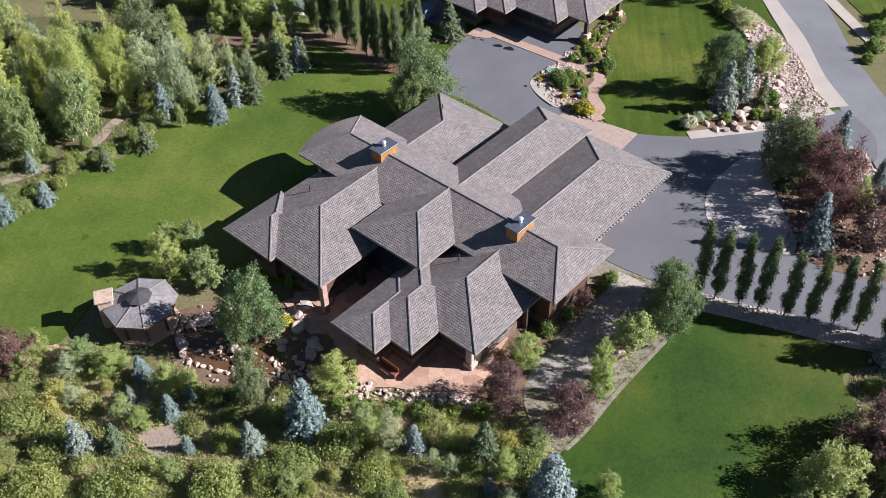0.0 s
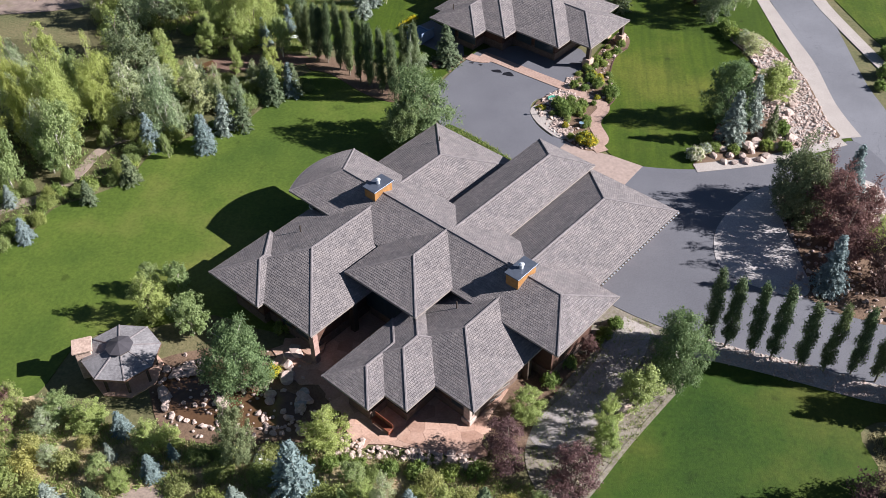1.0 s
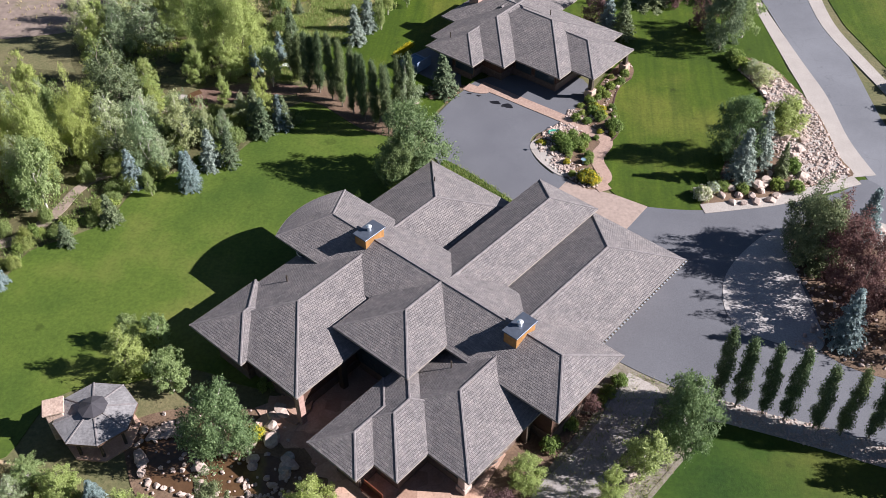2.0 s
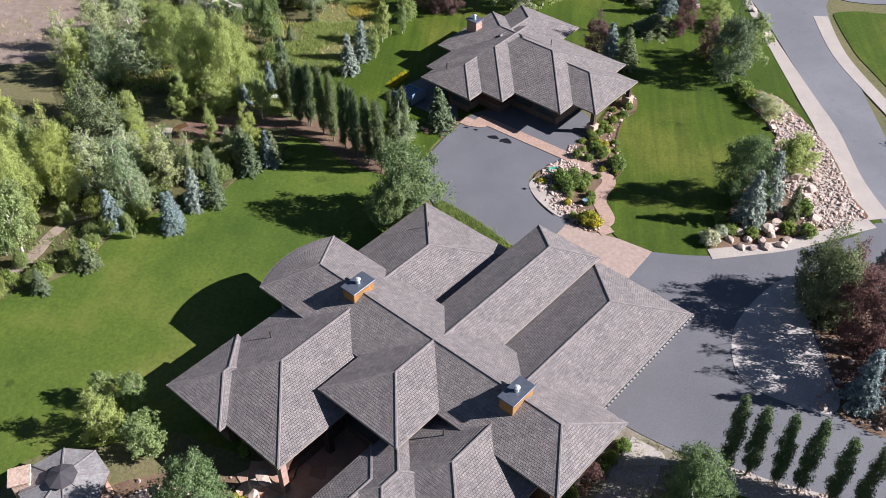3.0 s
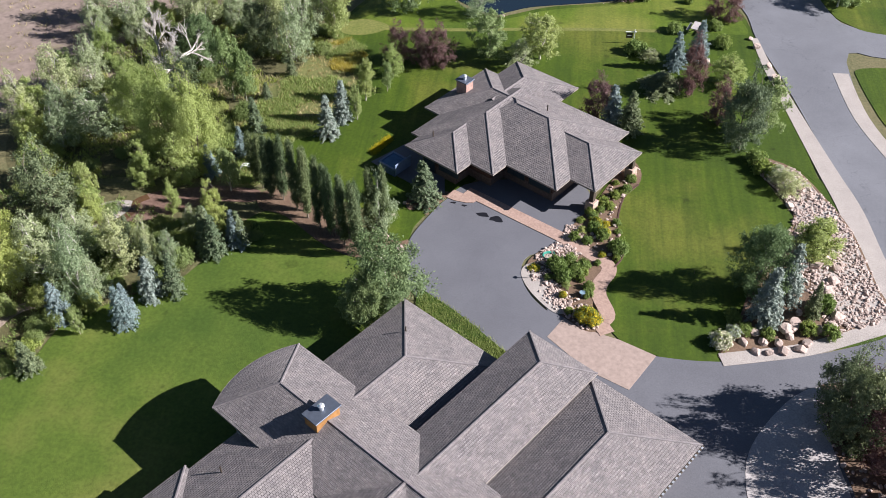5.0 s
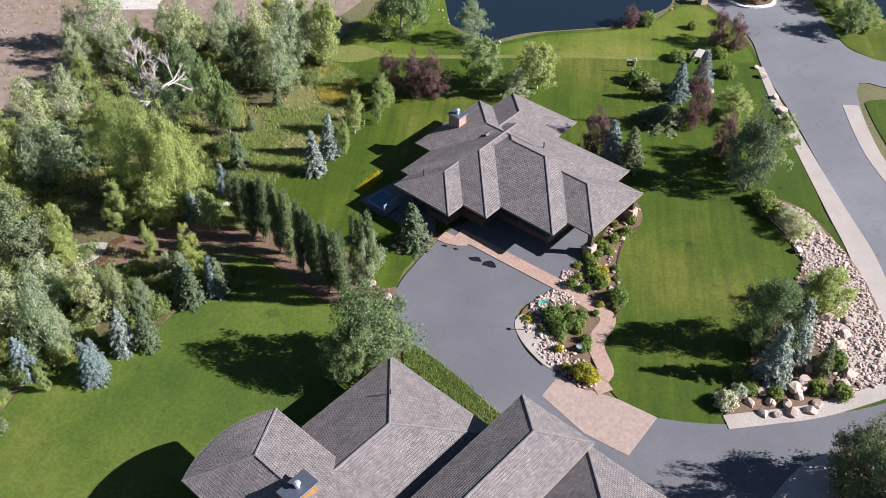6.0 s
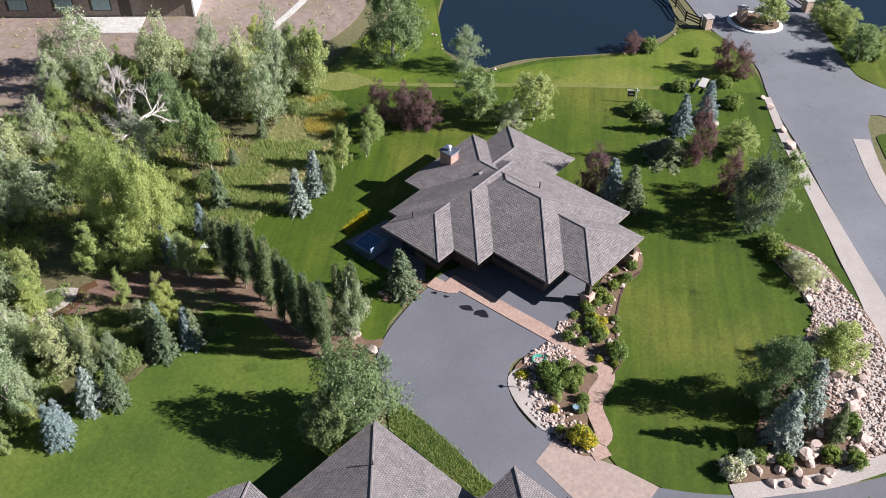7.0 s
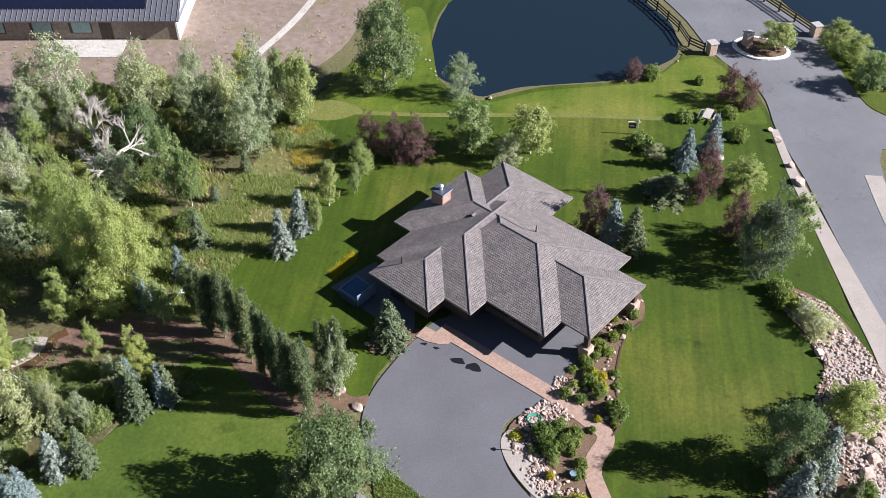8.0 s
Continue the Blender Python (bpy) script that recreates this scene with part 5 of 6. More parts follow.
TREES.setdefault("lime", []).extend([(6.1, 47.6, 3.8, 1.1), (5.9, 45.8, 3.6, 1), (0.3, 48.5, 2.7, 1.5), (-13.9, 44.5, 3.2, 1.8), (-30.6, 55.4, 4.2, 1.6), (29.3, 69.6, 3.2, 1.3), (19, 120, 3.2, 2), (24.1, 93, 3.6, 2.2), (32.5, 147.8, 3.2, 2.2), (34, 145, 3, 2.2), (36.2, 140.8, 3, 2), (-52.7, 73.6, 9.2, 2.1), (-40.8, 90.6, 3.2, 1.4), (-40.3, 89.5, 3.3, 1.3), (-33.5, 92, 3.3, 0.8), (-28.9, 90, 4.8, 1.2), (-34.3, 96.5, 4.7, 2), (-37.5, 95.6, 4.5, 1.5), (-17.3, 117.6, 3.4, 1.4), (-31.4, 44.4, 2.2, 1.6)])
TREES.setdefault("lime", []).extend([(-26.2, 42.9, 2.7, 1.3), (-24.9, 43.2, 2.2, 0.9), (-27.4, 39.4, 1.9, 0.9), (-37.9, 43.5, 1.8, 1.3), (-0.8, 38, 2.8, 1), (6.4, 37.1, 2.4, 0.9)])
TREES.setdefault("willow", []).extend([(-9.3, 132.1, 4.6, 2), (-3.5, 120.9, 3, 1.7), (11.1, 124.3, 1.2, 1.2), (23, 102, 1.8, 1.7), (-14.1, 90.7, 6.4, 1.5), (22.3, 103.5, 1.5, 1.1), (-41.4, 82.3, 6, 2.4), (-39.1, 82.9, 5.1, 1.8), (-35.4, 84.2, 5.5, 1.9), (-36.5, 80.6, 3.6, 1.3), (-46.2, 103.3, 4.1, 3), (-50.7, 107.2, 6.3, 2.2), (-43.9, 105.4, 2.7, 1.8), (-39.2, 111, 4.6, 2.4), (-51, 125.7, 6.6, 3.5), (-40.4, 122.5, 8.1, 2.5), (-31.1, 120.5, 8.7, 2.2), (-28.8, 123.5, 9.1, 2.2), (-28.9, 119.2, 6.7, 2.1), (-37.4, 128.7, 5.5, 1.7)])
TREES.setdefault("willow", []).extend([(-39.5, 85.2, 4.8, 2), (-37.2, 79.9, 6.2, 1.9), (-33.3, 84.8, 4.5, 1), (-31.4, 85, 3.4, 0.9), (-30.8, 89.1, 2.9, 1.1), (-33, 41, 1.7, 0.9), (-8.9, 39.4, 4.2, 0.9), (-5.7, 38, 2.2, 0.6), (-4.3, 37.8, 2.1, 0.6)])
TREES.setdefault("purple", []).extend([(-1, 44.2, 4.2, 1.8), (3.7, 42.9, 4.2, 1.85), (-39.3, 43.6, 4, 2.4), (25.2, 43, 5.2, 2.7), (25.4, 71.4, 6.6, 2.7), (29.3, 64.8, 7, 2.6), (5.1, 111.5, 5, 1.7), (20.8, 134.2, 3.8, 1.5), (19.1, 135.3, 3.8, 1.5), (-17.1, 120.8, 4.4, 1.7), (-14.4, 120.2, 4.8, 1.7), (-12.3, 120.2, 4.8, 1.7), (9.1, 138.3, 2.2, 1.4), (4.8, 55.4, 1.6, 0.8), (25.7, 66.5, 6.2, 2.2), (25.6, 75.2, 5.6, 2), (15.2, 117.7, 6.2, 1.5), (17.7, 112.8, 4.6, 1.6), (27.2, 68.9, 7, 2.4)])
TREES.setdefault("bluespruce", []).extend([(-15.2, 40.5, 5.4, 1.9), (2.6, 36.3, 5.6, 1.9), (28.8, 77.3, 5.6, 1.5), (24.6, 64.2, 6.2, 1.7), (31.3, 71.6, 4.5, 1.4), (28.2, 51.1, 5, 1.9), (13.8, 122.8, 4.7, 1.4), (16.4, 125, 4.9, 1.5), (6.7, 110.4, 5.2, 1.5), (-32.9, 78.6, 3.7, 1), (-38.2, 77.7, 4.3, 1.2), (-48.3, 67.7, 2.4, 0.8), (-44.8, 63.2, 2.7, 1), (-47.7, 60.7, 3.9, 1.3), (-26.5, 88.2, 4, 1.1), (-29.8, 101.3, 3.4, 0.9), (-31.7, 81, 4.6, 1.2), (-32.8, 77.6, 4.5, 1.2), (-29.2, 88.9, 3.7, 1)])
TREES.setdefault("bluespruce", []).extend([(-31.7, 97.8, 3.6, 1), (-21.9, 105.3, 4.9, 1.3), (-21.1, 108.4, 5, 1.4), (-28.8, 44, 2.6, 0.9), (-30.7, 36.9, 3.7, 1.2), (-25.4, 40.6, 2.6, 0.9), (-18.6, 38.3, 3.2, 1.1), (-7.1, 39.6, 2.9, 1), (-1.6, 36.6, 1.8, 0.6), (18.8, 84.4, 6, 1.6), (20.9, 87.3, 6, 1.6)])
TREES.setdefault("spruce", []).extend([(-10.7, 96.1, 4.8, 1.7), (8.4, 109.9, 5, 1.6), (12, 118.1, 2.2, 2.6), (-30, 81.6, 4.6, 1.2), (-38.3, 72.1, 3.5, 1.2), (-41.2, 68.8, 2.7, 0.9), (-28.6, 87.3, 5.1, 1.4), (-33.1, 84.4, 3.5, 0.9), (-28.4, 116.2, 2.7, 0.7), (-29.9, 111.5, 2, 0.7), (-29.3, 105.1, 4.4, 1.2), (-28.2, 100.5, 2.6, 0.7), (-28, 86.7, 4.5, 1.2), (-26.3, 88.4, 3.9, 1.1), (-28.5, 37.4, 2.9, 1), (-2.3, 39.6, 3.7, 1.2), (22.7, 85.3, 4.1, 0.8)])
TREES.setdefault("poplar", []).extend([(14, 57.1, 7.6, 0.68), (15.4, 56.8, 7.4, 0.68), (17.3, 56.4, 7.6, 0.68), (18.8, 56, 7.8, 0.68), (20.8, 55.5, 7, 0.68), (22.6, 55, 7.4, 0.68), (24.6, 55, 7, 0.68), (26.3, 54.4, 7.3, 0.68), (28.3, 53.7, 7.3, 0.68), (-25.1, 95.1, 7, 0.64), (-23.9, 94.8, 7.2, 0.64), (-22.3, 93.7, 7.6, 0.64), (-21, 92.5, 7.6, 0.64), (-19.6, 91.3, 7.8, 0.64), (-18.2, 90.3, 7.8, 0.64), (-16.9, 89.3, 7.6, 0.64), (-15.4, 88.2, 8, 0.64), (-14.7, 90.6, 7.4, 0.64), (-13.7, 90.9, 7.6, 0.64), (-26.3, 96.4, 6, 0.64)])
TREES.setdefault("poplar", []).extend([(-27.2, 97.3, 5.6, 0.64)])
TREES.setdefault("poplar", []).extend([(-26.4, 97.2, 5.3, 0.62), (-24.2, 95.3, 6.6, 0.62), (-21.3, 93.5, 7.1, 0.62), (-18.6, 91.2, 7.3, 0.62), (-15.8, 89.2, 7.3, 0.62)])
TREES.setdefault("bush", []).extend([(9.5, 125.7, 1.4, 1.44), (14.2, 131, 1.2, 1.08), (18.9, 132.1, 1.2, 0.94), (19.5, 128.3, 1.4, 1.08), (16.3, 138.3, 1, 0.65), (11, 138.7, 1.6, 1.01), (6.9, 98.9, 0.8, 0.58), (5.8, 97.6, 1, 0.72), (8, 100, 0.8, 0.58), (5, 94, 0.9, 0.72), (5.8, 93, 1, 0.72), (7.1, 91.3, 1.4, 0.94), (3.3, 92.6, 0.8, 0.58), (1.8, 88.5, 1.3, 1.01), (3, 89.4, 1, 0.72), (4.1, 88.8, 1, 0.72), (3.5, 88, 1, 0.79), (2.5, 87.3, 1.2, 0.86), (4.9, 95.7, 0.7, 0.58), (8.5, 101.7, 0.8, 0.58)])
TREES.setdefault("bush", []).extend([(24.4, 94, 2.7, 1.44), (21.3, 104.5, 1.3, 1.15), (20.6, 106.1, 1.4, 1.15), (23.9, 83.2, 1.2, 0.86), (24, 86.4, 1.3, 0.94), (-19.6, 55, 1, 0.72), (-19.4, 50.1, 0.8, 0.65), (-8.2, 48.9, 0.6, 0.43), (1.9, 51.7, 1.1, 0.86), (3.2, 53.7, 1, 0.72), (17.1, 82.9, 0.8, 0.8), (16.3, 84.2, 1, 0.8), (18.9, 82.6, 0.9, 0.7), (22.2, 83.5, 1, 0.8), (-13.3, 42.7, 0.9, 0.8), (-11.2, 42.9, 0.7, 0.7), (-9, 42.8, 0.8, 0.8), (-7.1, 42.8, 0.9, 0.9), (-4.8, 42.9, 0.8, 0.8), (-2.8, 43.1, 0.9, 0.9)])
TREES.setdefault("bush", []).extend([(-12.3, 43.3, 0.5, 0.5), (6.9, 58.2, 0.9, 0.7), (6.1, 57.1, 0.8, 0.7), (5.5, 56.2, 0.7, 0.6), (36.7, 97.9, 1.5, 1.2), (37.9, 101.7, 1.6, 1.3), (40.1, 105.1, 1.8, 1.4), (35.6, 95.4, 1, 0.8)])
TREES.setdefault("thicket", []).extend([(-32.8, 33.2, 1.5, 1.9), (-28, 33.8, 1.5, 1.4), (-26, 34.5, 1.6, 1.6), (-20.2, 34.6, 1.8, 1.7), (-16.8, 36, 1.3, 1.4), (-15.4, 37.1, 1.5, 1.6), (-12.6, 39.3, 1.7, 1.6), (-9.7, 36.7, 1.5, 1.4), (-36.4, 39.3, 1.3, 1.9), (-32.9, 37.1, 1.5, 1.7), (0.8, 38.8, 1.5, 1.3)])
TREES.setdefault("yellow", []).extend([(-19.3, 50.6, 0.7, 0.7), (5.8, 93.5, 0.9, 0.7), (5.2, 94.8, 0.8, 0.6), (4.4, 82.8, 1.2, 0.9), (5, 82.5, 1.1, 0.8)])
TREES.setdefault("white", []).extend([(15.1, 81.3, 1.2, 1), (16.2, 82.5, 0.9, 0.7)])
TREES.setdefault("snag", []).extend([(-39.3, 111.9, 10, 3), (-43.8, 117.3, 8.7, 2.2), (-45.7, 105.2, 3.7, 1.5)])
TREES.setdefault("shade", []).extend([(19.2, 108.2, 8.2, 2.2), (23.4, 72.9, 7.6, 2.5), (22.9, 75, 6.5, 2), (-44.1, 89.7, 7.3, 2.8), (-32.6, 120.3, 7.1, 2.2), (-35.1, 85.2, 5.1, 1.1), (-19.7, 42.4, 6.6, 1.2)])
TREES.setdefault("bigaspen", []).extend([(11.3, 53.1, 7.6, 2.4), (-17.8, 132.9, 10.5, 3.6), (-38.8, 116.9, 7, 2.5), (-21, 48.4, 8, 2.7), (33.4, 52.3, 8, 2), (33.6, 48.6, 6, 1.4), (29.3, 43.2, 6, 1.9), (37.5, 52.6, 8.5, 2.2), (-11.9, 81.9, 8.4, 3.4), (-13.1, 80.2, 6.6, 2.2), (27.2, 39.3, 4.8, 2), (18.5, 87.9, 7.9, 2.5)])
TREES.setdefault("cotton", []).extend([(-50.1, 77.4, 10.5, 2.2), (-46.9, 77.2, 10.5, 2.3), (-44.2, 81.1, 8.9, 2.3), (-41.8, 105.3, 7.8, 2.6), (-36.7, 100.6, 10.5, 2.8), (-33.3, 98.7, 10.2, 2.6)])
rng = random.Random(5)
taken = []
for kind, rows in TREES.items():
    for x, y, h, r in rows:
        KINDS[kind].put(x, y, h, r, rng, {"poplar": "poplar row"}.get(kind, ""))
        taken.append((x, y, r))


def clear(x, y, gap):
    return all((x - a) ** 2 + (y - b) ** 2 > (gap * 0.5 + r * 0.6) ** 2 for a, b, r in taken)


# woodland on the far side of the lawn
WOOD = ["willow", "willow", "lime", "willow", "aspen"]
for key, count in (("woods_a", 50), ("woods_b", 46), ("woods_c", 0), ("woods_d", 18)):
    for i, (x, y) in enumerate(scatter(rng, PLAN[key], count, 2.5)):
        if not clear(x, y, 2.2) or (x > -47 and key != "woods_d"):
            continue
        kind = WOOD[rng.randrange(len(WOOD))]
        h = rng.uniform(3.2, 5.0) if key == "woods_d" else rng.uniform(3.4, 6.2)
        KINDS[kind].put(x, y, h, h * rng.uniform(0.3, 0.42), rng, "woodland trees")
        taken.append((x, y, h * 0.3))
    for x, y in scatter(rng, PLAN[key], 40, 1.5):
        KINDS["thicket"].put(x, y, rng.uniform(0.7, 1.8), rng.uniform(0.6, 1.3), rng, "woodland undergrowth")
for key, count in (("meadow", 125), ("right_rough", 22)):
    for x, y in scatter(rng, PLAN[key], count, 1.25):
        if not clear(x, y, 1.0) or inside(x, y, PLAN["soil_patch"]):
            continue
        w = rng.random()
        if w < 0.74:
            KINDS["wild" if w < 0.42 else "thicket"].put(x, y, rng.uniform(0.4, 1.4), rng.uniform(0.5, 1.2), rng, "meadow shrubs")
        elif w < 0.84:
            KINDS["aspen"].put(x, y, rng.uniform(1.8, 3.4), rng.uniform(0.7, 1.2), rng, "meadow saplings")
        elif w < 0.91:
            KINDS["willow"].put(x, y, rng.uniform(1.4, 2.8), rng.uniform(0.6, 1.2), rng, "meadow saplings")
        elif w < 0.96:
            KINDS["lime"].put(x, y, rng.uniform(1.2, 2.2), rng.uniform(0.8, 1.3), rng, "meadow saplings")
        else:
            KINDS["bluespruce"].put(x, y, rng.uniform(1.4, 2.6), rng.uniform(0.5, 0.8), rng, "meadow saplings")


# small shrubs in the beds by the smaller house
for key, count in (("bed_court", 13), ("bed_porch", 18)):
    for x, y in scatter(rng, PLAN[key], count, 0.9):
        KINDS["yellow" if rng.random() < 0.15 else "lime" if rng.random() < 0.1 else "bush"].put(x, y, rng.uniform(0.4, 0.8), rng.uniform(0.35, 0.6), rng, "bed shrubs")

# shrubs along the edge of the woodland
edge = rounded(PLAN["lawn_west"][:11], 6, False)
for i, (x, y) in enumerate(edge):
    if rng.random() < 0.62:
        KINDS["thicket" if rng.random() < 0.6 else "bush"].put(x + rng.uniform(-1.6, 0.2), y + rng.uniform(0.2, 1.6), rng.uniform(0.6, 1.6), rng.uniform(0.5, 1.1), rng, "woodland edge shrubs")


def tufts(name, pts, count, mat, label, seed, size):
    """Grass blades in tufts over an area."""
    g = np.random.default_rng(seed)
    xs, ys = [p[0] for p in pts], [p[1] for p in pts]
    c = []
    while len(c) < count:
        x, y = g.uniform(min(xs), max(xs)), g.uniform(min(ys), max(ys))
        if inside(x, y, pts) and not inside(x, y, PLAN["soil_patch"]) and (count < 1000 or noise.noise((x * 0.25 + seed, y * 0.25, 0)) > -0.12):
            c.append((x, y, 0.12))
    c = np.repeat(np.array(c), 6, axis=0)
    n = len(c)
    foot = c + np.c_[g.normal(size=(n, 2)) * 0.14, np.full(n, -0.12)]
    tip = foot + np.c_[g.normal(size=(n, 2)) * size * 1.1, g.uniform(1.2, 3.4, n) * size]
    side = np.c_[g.normal(size=(n, 2)), np.zeros(n)]
    side *= size * 0.3 / np.linalg.norm(side, axis=1, keepdims=True)
    q = np.stack([foot - side, foot + side, tip], 1).reshape(-1, 3)
    f = np.arange(3 * n).reshape(-1, 3)
    me = bpy.data.meshes.new(name)
    me.from_pydata(q.tolist(), [], f.tolist())
    me.materials.append(M[mat])
    return tagged(new(name, me), label, "grass", kind="stuff")


tufts("meadow_grass", PLAN["meadow"], 7500, "tuft", "rough green meadow grass", 1, 0.13)
tufts("dry_grass", PLAN["meadow"], 7000, "straw", "dry golden meadow grass", 2, 0.12)
tufts("woodland_grass", PLAN["woods_a"], 4000, "tuft", "rough grass under the trees", 3, 0.15)
tufts("dry_grass", PLAN["woods_a"], 1800, "straw", "dry grass between the trees", 4, 0.14)
tufts("woodland_grass", PLAN["woods_b"], 2500, "tuft", "rough grass along the lawn edge", 5, 0.14)
tufts("glade_grass", PLAN["glade"], 5200, "tuft", "rough green grass of the glade", 7, 0.13)
tufts("dry_grass", PLAN["glade"], 700, "straw", "dry grass of the glade", 8, 0.13)
tufts("yellow_grass", PLAN["drypatch"], 1100, "golden", "patch of yellowing tall grass", 10, 0.12)
tufts("glade_grass", [(-34.2, 105.2), (-31.8, 105.5), (-30.5, 102.6), (-32.5, 101.2), (-34.0, 102.4)], 420, "lime", "patch of bright yellow-green tall grass", 12, 0.2)
tufts("yellow_flowers", PLAN["flowers"], 520, "yellow", "strip of yellow flowers beside the terrace", 11, 0.09)
tufts("bed_weeds", PLAN["weed_bed"], 900, "thicket", "tall green weeds in the bed beside the court", 15, 0.12)
tufts("woodland_grass", PLAN["woods_c"], 2200, "tuft", "rough green grass below the creek", 16, 0.14)
tufts("yard_weeds", PLAN["dirt"], 900, "straw", "sparse dry weeds on the dirt yard", 17, 0.13)
tufts("strip_weeds", PLAN["path_gravel"], 420, "tuft", "weeds in the strip beside the path", 13, 0.11)
tufts("dry_weeds", PLAN["path_gravel"], 380, "straw", "dry weeds in the strip beside the path", 14, 0.1)
tufts("rough_grass", PLAN["right_rough"], 1500, "straw", "dry grass beside the lawn", 6, 0.12)

# ---- stones and small things ----


def rock_mesh(seed, mat, rough=0.35, sub=2):
    bm = bmesh.new()
    bmesh.ops.create_icosphere(bm, subdivisions=sub, radius=1.0)
    o = Vector((seed * 7.3, seed * 1.9, 0))
    for v in bm.verts:
        k = 1 + rough * noise.noise(v.co * 0.9 + o) + rough * 0.5 * noise.noise(v.co * 2.3 + o)
        for ax, lim in zip((Vector((1, 0.3, 0.2)), Vector((-0.4, 1, 0.3)), Vector((0.2, -0.3, 1)), Vector((-0.8, -0.7, 0.4)), Vector((0.3, -1, 0.35)), Vector((-1, 0.35, 0.1))), (0.5, 0.62, 0.5, 0.58, 0.48, 0.66)):
            n = Euler((0.3 * seed, 0.2 * seed, 0.9 * seed)).to_matrix() @ ax.normalized()
            d = v.co.dot(n)
            if d > lim:
                v.co -= n * (d - lim) * 0.95
        v.co *= k
    me = bpy.data.meshes.new("rock")
    bm.to_mesh(me)
    bm.free()
    me.materials.append(mat)
    return me


ROCKS = [rock_mesh(s, M["rock"], 0.22) for s in range(5)]


def boulder(x, y, r, rng, z=0.1, label="pale pink landscape boulder", group=""):
    ob = new("boulder", ROCKS[rng.randrange(5)])
    ob.matrix_basis = pose(x, y, z + r * 0.25, rng.uniform(-15, 15), rng.uniform(-15, 15), rng.uniform(0, 360)) @ Matrix.Diagonal((r * rng.uniform(0.8, 1.25), r * rng.uniform(0.7, 1.1), r * rng.uniform(0.45, 0.7), 1))
    return tagged(ob, label, "boulder", group)


rng = random.Random(9)
for x, y, r in [(22.8, 130.1, 0.6), (23.4, 128.2, 0.95), (24.1, 124.2, 0.9), (24.7, 121.6, 0.95), (24.7, 118.4, 0.85), (17.4, 124.3, 0.8)]:
    boulder(x, y, r * 0.68, rng, label="large pale boulder beside the road", group="roadside boulders")
for x, y, r in [(16.9, 81.6, 0.5), (18.5, 81.8, 0.55), (20.7, 82.7, 0.6), (21.3, 84.1, 0.75), (23.1, 83.6, 0.7), (20.0, 81.0, 0.6), (17.7, 80.7, 0.55), (18.9, 80.7, 0.5), (24.3, 84.2, 0.65), (22.0, 82.1, 0.5), (21.2, 81.4, 0.55)]:
    boulder(x, y, r * 1.05, rng, label="pinkish boulder in the rock garden", group="rock garden boulders")
for x, y, r in [(17.8, 82.8, 0.6), (18.6, 81.7, 0.5), (19.6, 81.7, 0.55), (20.4, 83.2, 0.8), (21.1, 83.8, 0.7), (24.9, 85.3, 0.7), (23.7, 92.2, 0.75), (24.2, 91.3, 0.6), (25.2, 93.9, 0.7), (21.7, 85.4, 0.5), (25.3, 89.6, 0.7), (22.3, 104.4, 0.65), (21.7, 105.0, 0.6), (25.8, 91.2, 0.6), (24.6, 88.3, 0.65), (22.9, 99.4, 0.6)]:
    boulder(x, y, r, rng, label="angular tan boulder among the loose rocks", group="slope boulders")
for x, y, r in [(-22.6, 47.4, 0.8), (-27.2, 48.1, 0.6), (-26.7, 47.0, 0.55), (-19.0, 48.2, 0.55), (-20.6, 49.4, 0.6), (-16.6, 48.0, 0.8), (-17.9, 52.8, 0.95), (-18.2, 43.3, 0.9), (-18.3, 51.5, 0.8), (-22.0, 50.6, 0.7), (-24.0, 51.5, 0.6), (-17.2, 46.4, 0.6), (-11.5, 44.6, 0.5), (-9.8, 44.2, 0.5), (-8.2, 43.8, 0.5)]:
    boulder(x, y, r * 0.78, rng, label="pale boulder in the water garden", group="water garden boulders")
ring = rounded(PLAN["creek"], 3)
for i, (x, y) in enumerate(ring):
    if i % 2 == 0:
        boulder(x + rng.uniform(-0.2, 0.2), y + rng.uniform(-0.2, 0.2), rng.uniform(0.22, 0.4), rng, 0.03, "small pale edging stone of the garden pond", "pond edge stones")


def rubble(name, pts, count, r0, r1, label, seed, z=0.1, keep=None):
    """Many small stones as one piece of stuff."""
    rg = random.Random(seed)
    src = [rock_mesh(s + 20, M["rock"], 0.4, 1) for s in range(3)]
    base = [([v.co.copy() for v in me.vertices], [tuple(p.vertices) for p in me.polygons]) for me in src]
    for me in src:
        bpy.data.meshes.remove(me)
    V, F = [], []
    xs, ys = [p[0] for p in pts], [p[1] for p in pts]
    made = 0
    for _ in range(count * 30):
        x, y = rg.uniform(min(xs), max(xs)), rg.uniform(min(ys), max(ys))
        if not inside(x, y, pts) or (keep and not keep(x, y)):
            continue
        r = rg.uniform(r0, r1) * (1.6 if rg.random() < 0.12 else 1)
        m = pose(x, y, z + r * 0.2, rg.uniform(-25, 25), rg.uniform(-25, 25), rg.uniform(0, 360)) @ Matrix.Diagonal((r, r * rg.uniform(0.6, 1), r * 0.6, 1))
        vs, fs = base[rg.randrange(3)]
        o = len(V)
        V += [m @ v for v in vs]
        F += [tuple(i + o for i in f) for f in fs]
        made += 1
        if made == count:
            break
    return tagged(link_mesh(name, V, F, M["rock"]), label, "stones", kind="stuff")


def near_line(line, lo, hi):
    seg = rounded(line, 4, False)
    return lambda x, y: lo < min((x - a) ** 2 + (y - b) ** 2 for a, b in seg) ** 0.5 < hi


